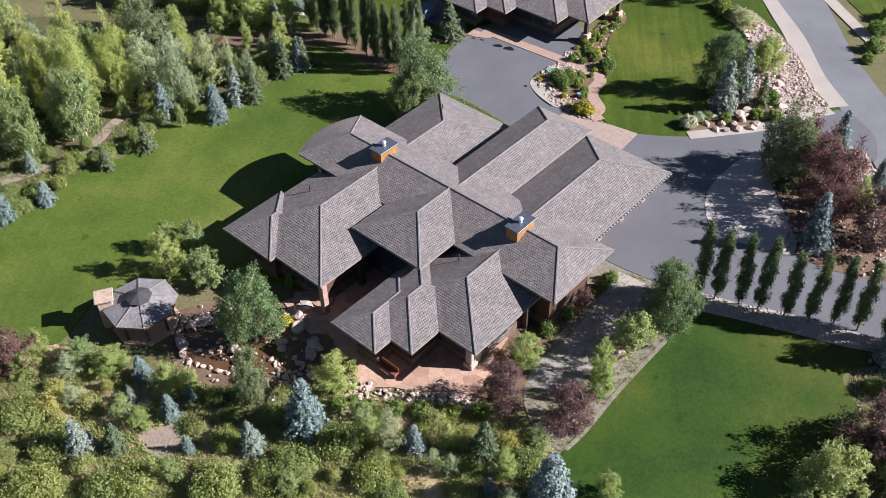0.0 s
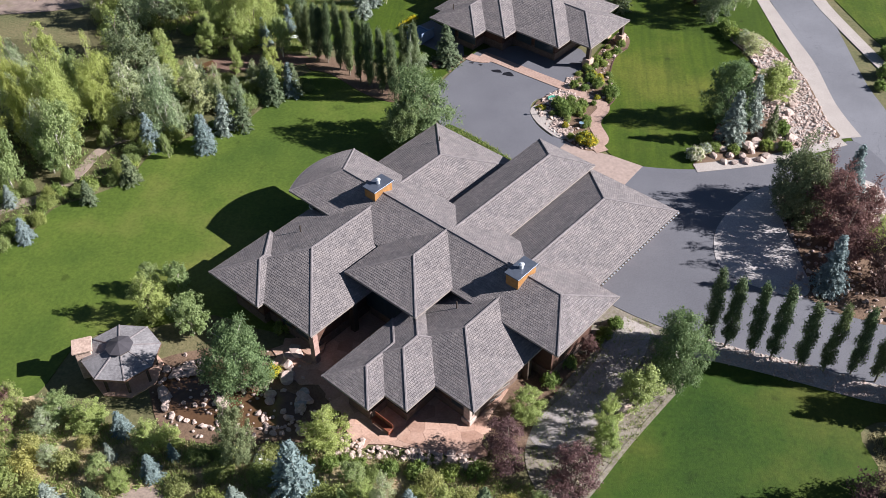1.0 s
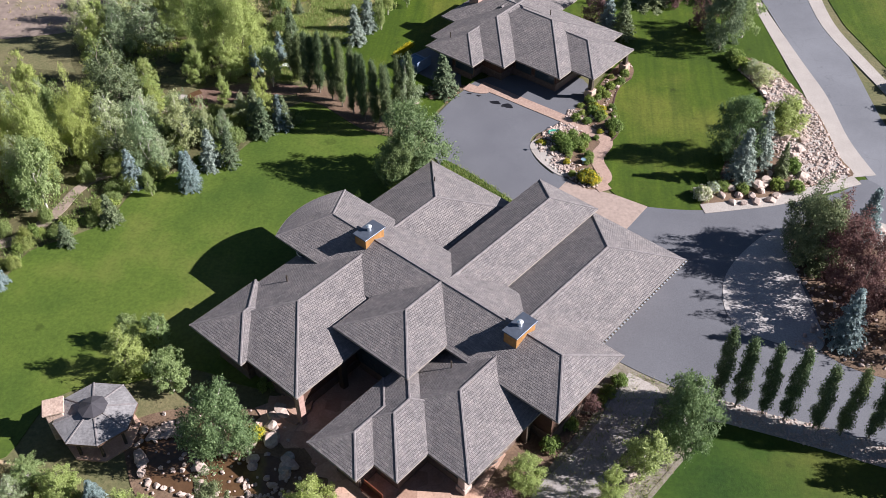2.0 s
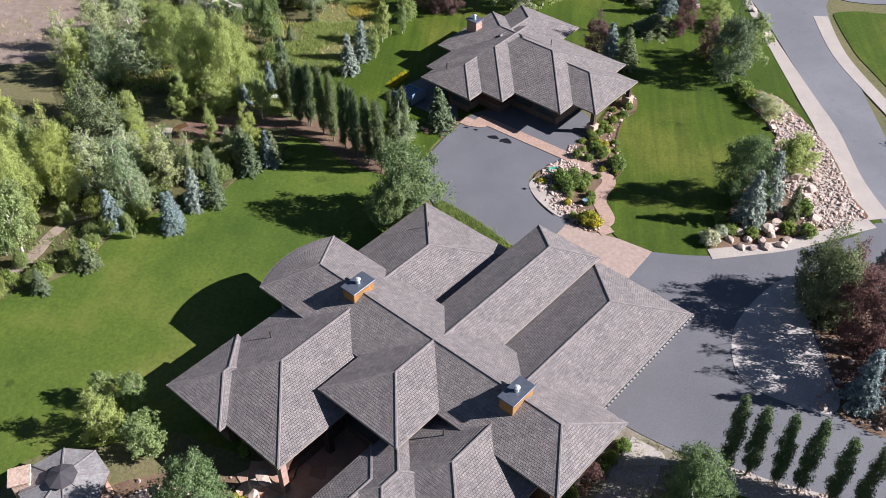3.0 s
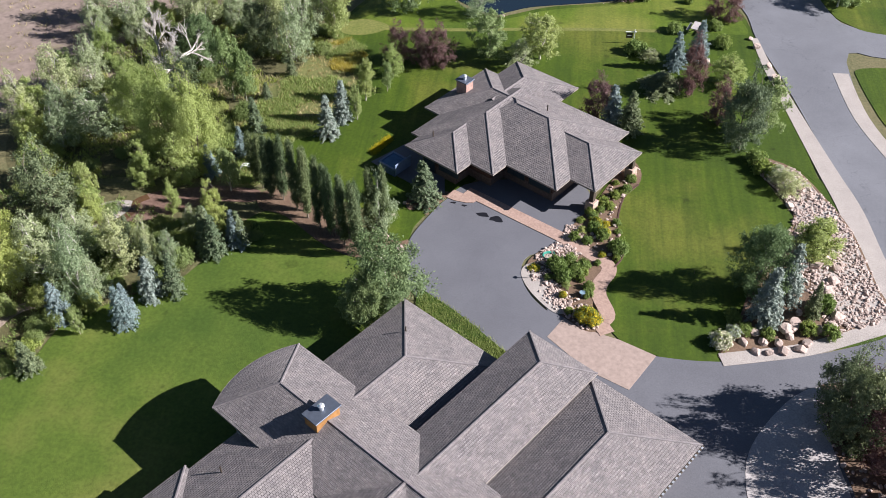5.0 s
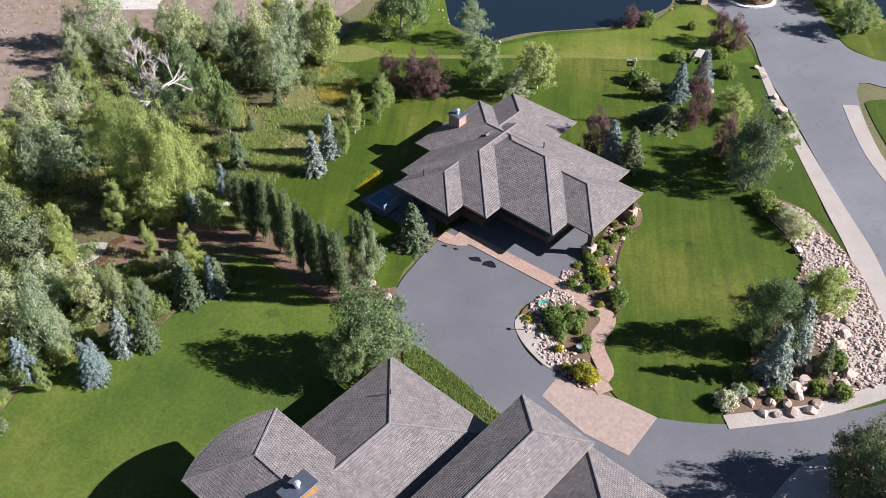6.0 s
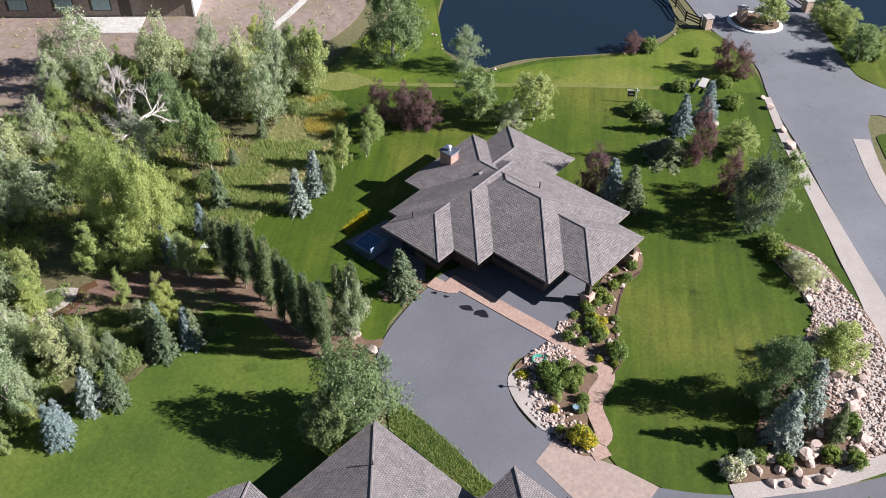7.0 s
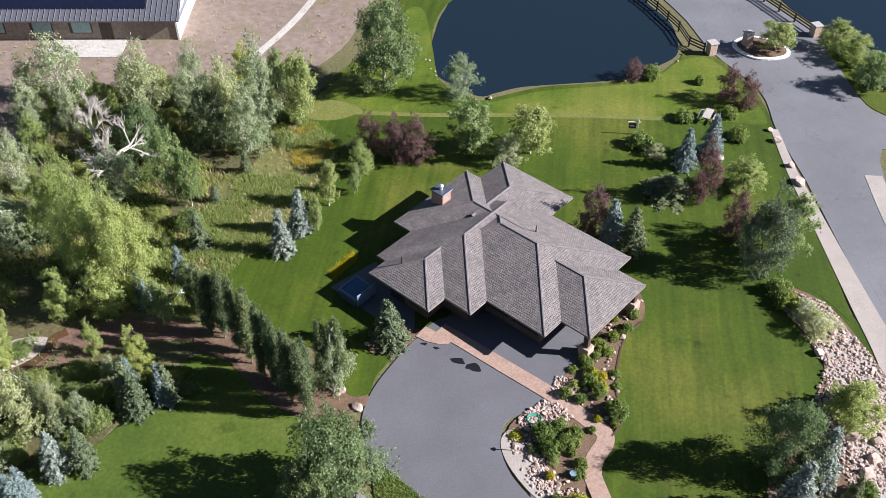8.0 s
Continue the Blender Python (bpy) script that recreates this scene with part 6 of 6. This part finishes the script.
rubble("rock_slope", PLAN["bed_rock"], 2700, 0.09, 0.22, "pale pink loose rocks of the rock garden", 31, 0.1, near_line(LINES["verge"], 0.5, 6.4))
rubble("pink_cobbles", PLAN["bed_court"], 380, 0.1, 0.22, "pale pink cobbles in the court bed", 32, 0.1, near_line(PLAN["bed_court"][-3:] + PLAN["bed_court"][:3], 0.0, 2.4))
rubble("gravel_stones", PLAN["strip_poplar"], 1100, 0.06, 0.15, "loose pale stones under the poplars", 33, 0.08)
rubble("bed_stones", PLAN["bed_porch"], 70, 0.12, 0.28, "loose pale stones in the porch bed", 34, 0.1)
rubble("shore_stones", PLAN["lawn_north"], 160, 0.12, 0.28, "pale stones along the pond shore", 35, 0.03, near_line(PLAN["pond"][2:12], 0.0, 0.8))
rubble("bed_stones", PLAN["bed_east"], 380, 0.12, 0.34, "loose pale stones in the planting bed", 36, 0.1)

rubble("garden_stones", PLAN["garden"], 150, 0.1, 0.3, "loose pale stones in the water garden", 37, 0.06)

# gazebo with a stone fireplace
gz = thing("gazebo", pose(-30.45, 49.55, 0, 0, 0, 24), "octagonal garden gazebo with a weathered shingle roof", "gazebo")
V, F, UV, cv = [], [], [], []
for k in range(8):
    a, b = 6.2832 * k / 8, 6.2832 * (k + 1) / 8
    p, q = (2.95 * math.cos(a), 2.95 * math.sin(a), 2.3), (2.95 * math.cos(b), 2.95 * math.sin(b), 2.3)
    slope(V, F, UV, p, q, (0.85 * math.cos(b), 0.85 * math.sin(b), 2.85), (0.85 * math.cos(a), 0.85 * math.sin(a), 2.85))
    p, q = (1.05 * math.cos(a), 1.05 * math.sin(a), 3.07), (1.05 * math.cos(b), 1.05 * math.sin(b), 3.07)
    cv += [Vector(p), Vector(q), Vector((0, 0, 3.5))]
    part("post", box_bm(2.2 * math.cos(a) - 0.1, 2.2 * math.cos(a) + 0.1, 2.2 * math.sin(a) - 0.1, 2.2 * math.sin(a) + 0.1, 0, 2.4), M["dark"], gz)
    part("eave_beam", strip_bm((2.93 * math.cos(a), 2.93 * math.sin(a), 2.23), (2.93 * math.cos(b), 2.93 * math.sin(b), 2.23), 0.06, 0.16), M["soffit"], gz)
    part("ridge_cap", strip_bm((2.95 * math.cos(a), 2.95 * math.sin(a), 2.32), (0.9 * math.cos(a), 0.9 * math.sin(a), 2.87), 0.14, 0.05), M["cap"], gz)
weld(link_mesh("roof", V, F, M["shake"], gz, "weathered grey shingle roof with tree shade in its colour", UV))
link_mesh("cupola", cv, [(3 * k, 3 * k + 1, 3 * k + 2) for k in range(8)], M["cupola"], gz, "cupola roof with its shade painted in")
part("cupola_ring", cyl_bm(0, 0, 2.7, 3.05, 0.88, n=8), M["dark"], gz)
part("floor", cyl_bm(0, 0, 0, 0.16, 2.7, n=8), M["flag"], gz, "red stone floor")
part("fireplace", box_bm(-3.3, -2.1, 0.3, 1.5, 0, 2.95, 0.06), M["stone"], gz, "pink stone fireplace chimney")
part("cap_stone", box_bm(-3.45, -1.95, 0.15, 1.65, 2.95, 3.13, 0.03), M["stone"], gz)

# hot tub with its cover folded up
tub = thing("hot_tub", pose(-14.4, 101.0, 0, 0, 0, -34), "square blue hot tub with its cover raised", "hot tub")
shell = part("shell", box_bm(-1.1, 1.1, -1.1, 1.1, 0, 0.85, 0.08), M["tub"], tub, "blue tub shell, darkened for shade")
for a in ((-1.1, 1.1, -1.1, -0.9), (-1.1, 1.1, 0.9, 1.1), (-1.1, -0.9, -0.9, 0.9), (0.9, 1.1, -0.9, 0.9)):
    part("rim", box_bm(*a, 0.85, 0.95, 0.02), M["cover"], shell)
part("tub_water", box_bm(-0.9, 0.9, -0.9, 0.9, 0.85, 0.87), M["pool"], shell)
part("cover", box_bm(1.12, 1.24, -1.1, 1.1, 0.3, 1.5, 0.03), M["cover"], tub, "pale grey folded cover, darkened for shade")
tp = [(-16.8, 101.6), (-13.6, 105.2), (-9.5, 101.5), (-9, 97.5), (-12, 98.4)]
sheet("side_terrace", tp, 0.13, M["drive"], "grey paved terrace under the hot tub", "terrace", smooth=False)

# pond fence, gate pillars and island
FENCES = [[(8.5, 160.0), (12.2, 154.2), (14.6, 149.6), (15.6, 146.2), (17.2, 144.9)], [(22.5, 163.0), (27.0, 156.0), (30.0, 151.2)]]
for line in FENCES:
    fence = thing("rail_fence", pose(0, 0, 0), "dark brown three-rail timber fence by the pond", "fence")
    posts = []
    for (x0, y0), (x1, y1) in zip(line, line[1:]):
        n = max(1, round(math.hypot(x1 - x0, y1 - y0) / 2.4))
        posts += [(x0 + (x1 - x0) * k / n, y0 + (y1 - y0) * k / n) for k in range(n)]
    posts.append(line[-1])
    for x, y in posts:
        part("post", box_bm(x - 0.09, x + 0.09, y - 0.09, y + 0.09, 0, 1.35, 0.01), M["dark"], fence)
    for (x0, y0), (x1, y1) in zip(posts, posts[1:]):
        for z in (0.45, 0.8, 1.15):
            part("rail", strip_bm((x0, y0, z), (x1, y1, z), 0.07, 0.16), M["dark"], fence)
for x, y in [(18.0, 144.8), (30.4, 150.6)]:
    gp = thing("gate_pillar", pose(x, y, 0, 0, 0, 25) @ Matrix.Scale(0.82, 4), "square stone gate pillar with a pale cap", "pillar", "gate pillars")
    part("shaft", box_bm(-0.55, 0.55, -0.55, 0.55, 0, 1.75, 0.04), M["stone"], gp)
    part("cap_stone", box_bm(-0.68, 0.68, -0.68, 0.68, 1.75, 1.95, 0.04), M["pad"], gp, "pale stone cap")
isl = [(20.6, 147.2), (21.6, 145.0), (23.6, 144.0), (26.4, 144.9), (27.0, 146.6), (25.4, 148.6), (22.6, 149.2)]
sheet("traffic_island", isl, 0.26, M["white"], "pale kerbed island in the road", "island")
sheet("island_bed", [(24 + (x - 24) * 0.86, 146.6 + (y - 146.6) * 0.84) for x, y in isl], 0.3, M["mulch"], "planted island bed", "bed")
kp = thing("keypad_pillar", pose(22.2, 147.0, 0.28, 0, 0, 25), "stone entry pillar on the road island", "pillar")
part("shaft", box_bm(-0.45, 0.45, -0.45, 0.45, 0, 1.5, 0.03), M["stone"], kp)
part("cap_stone", box_bm(-0.55, 0.55, -0.55, 0.55, 1.5, 1.65, 0.03), M["pad"], kp)

# picnic table, sign, birdbath-like lamp
pt = thing("picnic_table", pose(16.6, 131.3, 0.06, 0, 0, 70), "pale timber picnic table with benches", "table")
part("tabletop", box_bm(-0.95, 0.95, -0.4, 0.4, 0.7, 0.76, 0.01), M["pad"], pt)
for s in (-1, 1):
    part("bench", box_bm(-0.95, 0.95, s * 0.75 - 0.14, s * 0.75 + 0.14, 0.42, 0.47, 0.01), M["pad"], pt)
    part("leg_frame", strip_bm((s * 0.6, -0.7, 0), (s * 0.6, 0.35, 0.72), 0.08, 0.08), M["dark"], pt)
    part("leg_frame", strip_bm((s * 0.6, 0.7, 0), (s * 0.6, -0.35, 0.72), 0.08, 0.08), M["dark"], pt)
pb = thing("hanging_sign", pose(9.0, 127.6, 0.06, 0, 0, 5), "small dark sign hanging from a white post", "sign")
part("post", box_bm(0.25, 0.35, -0.05, 0.05, 0, 1.75, 0.01), M["white"], pb, "white wooden post")
part("arm", box_bm(-0.75, 0.55, -0.04, 0.04, 1.42, 1.52, 0.01), M["white"], pb, "white wooden arm")
part("board", box_bm(-0.62, 0.12, -0.025, 0.025, 0.7, 1.34, 0.01), M["dark"], pb, "dark sign board")
part("lettering", box_bm(-0.5, 0.0, -0.032, -0.025, 0.98, 1.06), M["white"], pb, "pale bar of writing")
st = tagged(new("stone_slab", rock_mesh(44, M["rock"], 0.15)), "upright pale stone block on the gravel edging", "stone")
st.matrix_basis = pose(7.5, 49.4, 0.6, 0, 0, 35) @ Matrix.Diagonal((0.75, 0.5, 0.75, 1))

rubble("patio_stones", [(-13.4, 44.6), (-12.6, 45.4), (-9.5, 44.8), (-3.2, 44.6), (-3.0, 43.6), (-8.5, 43.7), (-13.2, 43.6)], 190, 0.1, 0.32, "loose pink stones along the patio edge", 45, 0.06)
rubble("border_cobbles", PLAN["bed_tip"], 150, 0.1, 0.24, "pale cobbles on the bed tip", 38, 0.1)

rubble("pink_cobbles", PLAN["cob_north"], 300, 0.08, 0.17, "pale pink cobbles at the head of the court bed", 41, 0.1)
rubble("pink_cobbles", PLAN["cob_porch"], 200, 0.08, 0.17, "pale pink cobbles beside the walkway", 42, 0.1)
rubble("pink_cobbles", PLAN["cob_west"], 240, 0.08, 0.18, "pale pink cobbles along the court bed", 43, 0.1)
rubble("bank_stones", PLAN["creek_bank"], 90, 0.1, 0.28, "pale stones on the creek bank", 44, 0.04)

# curved red stone steps down to the water garden
for k in range(3):
    g0 = 2.9 - 0.62 * k
    arc = [(-16.3 - g0 * math.cos(radians(a)), 53.9 - g0 * math.sin(radians(a))) for a in range(-4, 90, 8)]
    sheet("stone_step", [(-15.8, 54.0)] + arc + [(-15.8, 53.0)], 0.16 + 0.14 * k, M["flag"], "curved red sandstone step below the house corner", "step", smooth=False)
for x, y, r in [(-18.4, 52.2, 0.75), (-18.0, 51.2, 0.4), (-17.9, 50.6, 0.55), (-20.3, 49.6, 0.5), (-18.9, 48.3, 0.55), (-17.6, 47.0, 0.35)]:
    boulder(x, y, r, rng, 0.08, "pale pink boulder beside the stone steps", "step boulders")
for x, y, r in COURT_STONES:
    boulder(x, y, r, rng, 0.05, "flat pale stone at the edge of the court", "court edge stones")
for k in range(14):
    a = radians(160 + 15 * k)
    boulder(-17.9 + 1.15 * math.cos(a), 46.4 + 0.9 * math.sin(a), rng.uniform(0.17, 0.26), rng, 0.06, "small pale stone in a curved garden edging", "edging stones")
for x, y, r in [(-16.4, 47.6, 0.7), (-16.6, 48.7, 0.6)]:
    ob = boulder(x, y, r, rng, 0.06, "grey boulder in the water garden", "grey boulders")
    ob.data = ob.data.copy()
    ob.data.materials[0] = M["grey_rock"]

sheet("slate_slab", PLAN["slate"], 0.16, M["slate"], "dark blue-grey slate slab beside the spruce", "slab")
ob = boulder(-18.1, 42.6, 0.75, rng, 0.12, "bright white angular boulder on the slate", "white boulders")
ob.data = ob.data.copy()
ob.data.materials[0] = M["white"]
pil = thing("stone_pillar", pose(-3.9, 47.6, 0.12, 0, 0, 55), "pale stone pillar at the patio corner", "pillar")
part("shaft", box_bm(-0.3, 0.3, -0.3, 0.3, 0, 2.3, 0.05), M["rock"], pil)
part("plinth", box_bm(-0.42, 0.42, -0.42, 0.42, 0, 0.5, 0.05), M["rock"], pil)

for x, y in [(-25.7, 45.6), (-25.1, 45.6), (-24.5, 45.5), (-23.9, 45.3), (-23.3, 45.2), (-22.6, 45.1), (-21.9, 44.9), (-21.2, 44.9), (-20.5, 44.8), (-19.9, 44.8), (-19.2, 44.7), (-18.5, 45.1), (-17.9, 45.1), (-17.3, 45.1), (-16.9, 45.4), (-16.4, 45.9), (-18.8, 46.2), (-18.3, 46.4)]:
    boulder(x, y, rng.uniform(0.2, 0.34), rng, 0.05, "small pale stone on the garden pond bank", "pond bank stones")
for x, y in [(-27.1, 47.8), (-26.6, 46.5), (-22.4, 47.2), (-18.8, 47.9), (-16.4, 47.5), (-16.3, 48.4), (-17.9, 50.1), (-16.0, 45.4)]:
    boulder(x, y, rng.uniform(0.5, 0.75), rng, 0.05, "large pale boulder beside the garden pond", "pond boulders")
rubble("pink_rock_pile", [(-27.0, 50.1), (-25.6, 51.1), (-24.7, 51.2), (-24.5, 49.9), (-25.9, 49.5), (-27.1, 49.2)], 90, 0.15, 0.4, "tumbled pink rocks above the garden pond", 46, 0.08)

# pale poles leaning at the porch corner
for k in range(4):
    px, py = -2.6 + 0.28 * k, 49.1 + 0.5 * k
    V, F = [], []
    tube(V, F, [(px - 0.6, py - 0.1, 0.1), (px + 0.5, py + 0.25, 0.75 + 0.1 * k), (px + 0.9, py + 0.45, 1.0 + 0.1 * k)], [0.06, 0.05, 0.04], 6)
    tagged(link_mesh("wooden_pole", V, F, M["dead"], smooth=True), "pale weathered pole leaning by the porch", "pole", "leaning poles")

# low lamp, bird bath and white arch
lm = thing("path_lamp", pose(-0.3, 87.0, 0.1), "low dark garden path lamp", "lamp")
part("post", cyl_bm(0, 0, 0, 0.75, 0.035, n=8), M["dark"], lm)
part("hood", cyl_bm(0, 0, 0.75, 0.88, 0.17, 0.04, n=10), M["dark"], lm)
bb = thing("bird_bath", pose(4.1, 85.3, 0.1) @ Matrix.Scale(0.75, 4), "small pale blue glazed bird bath", "bird bath")
part("pedestal", cyl_bm(0, 0, 0, 0.55, 0.16, 0.1, n=10), M["glaze"], bb)
part("bowl", cyl_bm(0, 0, 0.55, 0.7, 0.15, 0.36, n=14), M["glaze"], bb)
V, F = [], []
for off in (0.0, 0.5):
    tube(V, F, [(0.8 * math.cos(math.pi * k / 12), off, 1.15 * math.sin(math.pi * k / 12)) for k in range(13)], [0.05] * 13, 6)
for k in range(1, 12):
    c, h = 0.8 * math.cos(math.pi * k / 12), 1.15 * math.sin(math.pi * k / 12)
    tube(V, F, [(c, 0, h), (c, 0.5, h)], [0.03, 0.03], 4)
tagged(link_mesh("garden_arch", V, F, M["white"]), "low white hooped frame at the poplar row", "arch").matrix_basis = pose(-28.6, 98.7, 0.05, 0, 0, 8) @ Matrix.Diagonal((0.8, 0.8, 0.6, 1))
pl = thing("round_planter", pose(10.6, 70.6, 0.08), "pale stone planter at the garage corner", "planter")
part("pot", cyl_bm(0, 0, 0, 0.75, 0.5, 0.62, n=16), M["stone"], pl)
part("soil", cyl_bm(0, 0, 0.7, 0.78, 0.52, n=16), M["mulch"], pl)

# bench on the patio, hose in the bed
bn = thing("bench", pose(-10.1, 46.3, 0.15, 0, 0, -36), "red-brown wooden bench on the patio", "bench")
part("seat", box_bm(-0.9, 0.9, -0.24, 0.24, 0.4, 0.46, 0.01), M["redwood"], bn)
part("backrest", box_bm(-0.9, 0.9, 0.2, 0.26, 0.46, 0.9, 0.01), M["redwood"], bn)
for x in (-0.8, 0.8):
    part("leg", box_bm(x - 0.05, x + 0.05, -0.2, 0.24, 0, 0.4, 0.01), M["redwood"], bn)
V, F = [], []
tube(V, F, [(math.cos(k * 0.5) * (0.42 + 0.004 * k), math.sin(k * 0.5) * (0.34 + 0.004 * k), 0.2 + 0.004 * k) for k in range(40)], [0.035] * 40, 6)
hose = tagged(link_mesh("garden_hose", V, F, M["teal"], smooth=True), "coiled teal garden hose lying in the bed", "hose")
hose.matrix_basis = pose(1.1, 89.9, 0, 0, 0, 20)

# far building with a metal roof and solar panels
bx, by, br = -43.2, 139.7, 8.1
bar = thing("metal_roofed_building", pose(bx, by, 0, 0, 0, br), "long low building with metal roof and solar panels", "building")
part("wall", box_bm(-36, 0, 0, 9.5, 0, 2.9), M["ply"], bar, "weathered timber wall")
gv = [(0.03, -0.1, 0), (0.03, 9.6, 0), (0.03, 9.6, 2.9), (0.03, 4.75, 5.1), (0.03, -0.1, 2.9), (-0.2, -0.1, 0), (-0.2, 9.6, 0), (-0.2, 9.6, 2.9), (-0.2, 4.75, 5.1), (-0.2, -0.1, 2.9)]
link_mesh("gable_wall", gv, [(0, 1, 2, 3, 4), (9, 8, 7, 6, 5), (0, 5, 6, 1), (1, 6, 7, 2), (4, 9, 5, 0)], M["white"], bar, "sunlit white gable wall")
mr = link_mesh("roof", [(-36, -0.6, 2.75), (0.4, -0.6, 2.75), (0.4, 4.75, 5.2), (-36, 4.75, 5.2), (0.4, 10.1, 2.75), (-36, 10.1, 2.75)] + [(-36, -0.6, 2.6), (0.4, -0.6, 2.6), (0.4, 10.1, 2.6), (-36, 10.1, 2.6)],
               [(0, 1, 2, 3), (3, 2, 4, 5), (6, 7, 1, 0), (9, 8, 7, 6), (5, 4, 8, 9)], M["seam"], bar, "grey standing-seam metal roof")
for k in range(60):
    x = -35.8 + 0.61 * k
    part("seam", strip_bm((x, -0.6, 2.78), (x, 4.7, 5.21), 0.05, 0.08), M["seam"], mr)
part("solar_panel", strip_bm((-30, 2.35, 4.2), (-3.6, 2.35, 4.2), 3.2, 0.06), M["solar"], bar, "dark blue solar panel array").matrix_basis = Matrix.Translation((0, 2.35, 4.2)) @ pose(0, 0, 0, 24.6) @ Matrix.Translation((0, -2.35, -4.2))
for x in (-12.5, -17.0, -22.5):
    w = part("window", box_bm(x, x + 2.6, -0.05, 0.02, 0.9, 2.4), M["dark"], bar, "dark framed window")
    part("pane", box_bm(x + 0.35, x + 2.5, -0.07, 0.0, 1.0, 2.3), plain("pale_glass", (0.25, 0.36, 0.36), 0.1), w)
part("door", box_bm(-9.0, -7.6, -0.06, 0.02, 0.1, 2.4), M["dark"], bar, "dark recessed door")
part("slab", box_bm(-14.5, -6.0, -4.0, -0.1, 0, 0.12), M["slab"], bar, "pale concrete entrance slab")

# dark stains on the parking court
for cx, cy, r in [(-5.1, 94.9, 0.55), (-3.9, 94.4, 0.75), (-8.0, 96.3, 0.25), (-7.0, 96.0, 0.25)]:
    sr = random.Random(int(cx * 10))
    sheet("damp_stain", [(cx + math.cos(6.2832 * k / 9) * r * sr.uniform(0.6, 1.3), cy + math.sin(6.2832 * k / 9) * r * 0.6 * sr.uniform(0.6, 1.3)) for k in range(9)], 0.096, M["stain"], "dark damp stain on the asphalt", "stain", thick=0.004)

# flagstones of the patio: cells round jittered seeds
rg = random.Random(77)
patio = bpy.data.objects["patio"]
pts = PLAN["patio"]
xs, ys = [p[0] for p in pts], [p[1] for p in pts]
seeds = []
for j in range(int((max(ys) - min(ys)) / 1.15) + 3):
    for i in range(int((max(xs) - min(xs)) / 1.25) + 3):
        seeds.append((min(xs) - 1 + 1.25 * i + (0.6 if j % 2 else 0) + rg.uniform(-0.38, 0.38), min(ys) - 1 + 1.15 * j + rg.uniform(-0.36, 0.36)))


def cell(seed, others, gap):
    """The part of the plane nearer to this seed than to the others, less half a joint."""
    sx, sy = seed
    poly = [(sx - 1.6, sy - 1.6), (sx + 1.6, sy - 1.6), (sx + 1.6, sy + 1.6), (sx - 1.6, sy + 1.6)]
    for ox, oy in others:
        dx, dy = ox - sx, oy - sy
        d = math.hypot(dx, dy)
        if d < 1e-6 or d > 3.2:
            continue
        lim = d / 2 - gap
        out = []
        for (ax, ay), (bx_, by_) in zip(poly, poly[1:] + poly[:1]):
            a, b = ((ax - sx) * dx + (ay - sy) * dy) / d - lim, ((bx_ - sx) * dx + (by_ - sy) * dy) / d - lim
            if a <= 0:
                out.append((ax, ay))
            if (a < 0) != (b < 0):
                t = a / (a - b)
                out.append((ax + (bx_ - ax) * t, ay + (by_ - ay) * t))
        poly = out
        if len(poly) < 3:
            return []
    return poly


for sd in seeds:
    if not inside(*sd, pts) or sd[1] > 54.5:
        continue
    ringp = cell(sd, seeds, 0.012)
    n = len(ringp)
    if n < 3:
        continue
    zt = 0.129 + rg.uniform(0, 0.006)
    link_mesh("flagstone", [(a, b, zt) for a, b in ringp] + [(a, b, 0.1) for a, b in ringp], [tuple(range(n))] + [(k, k + n, (k + 1) % n + n, (k + 1) % n) for k in range(n)], M["flag"], patio)
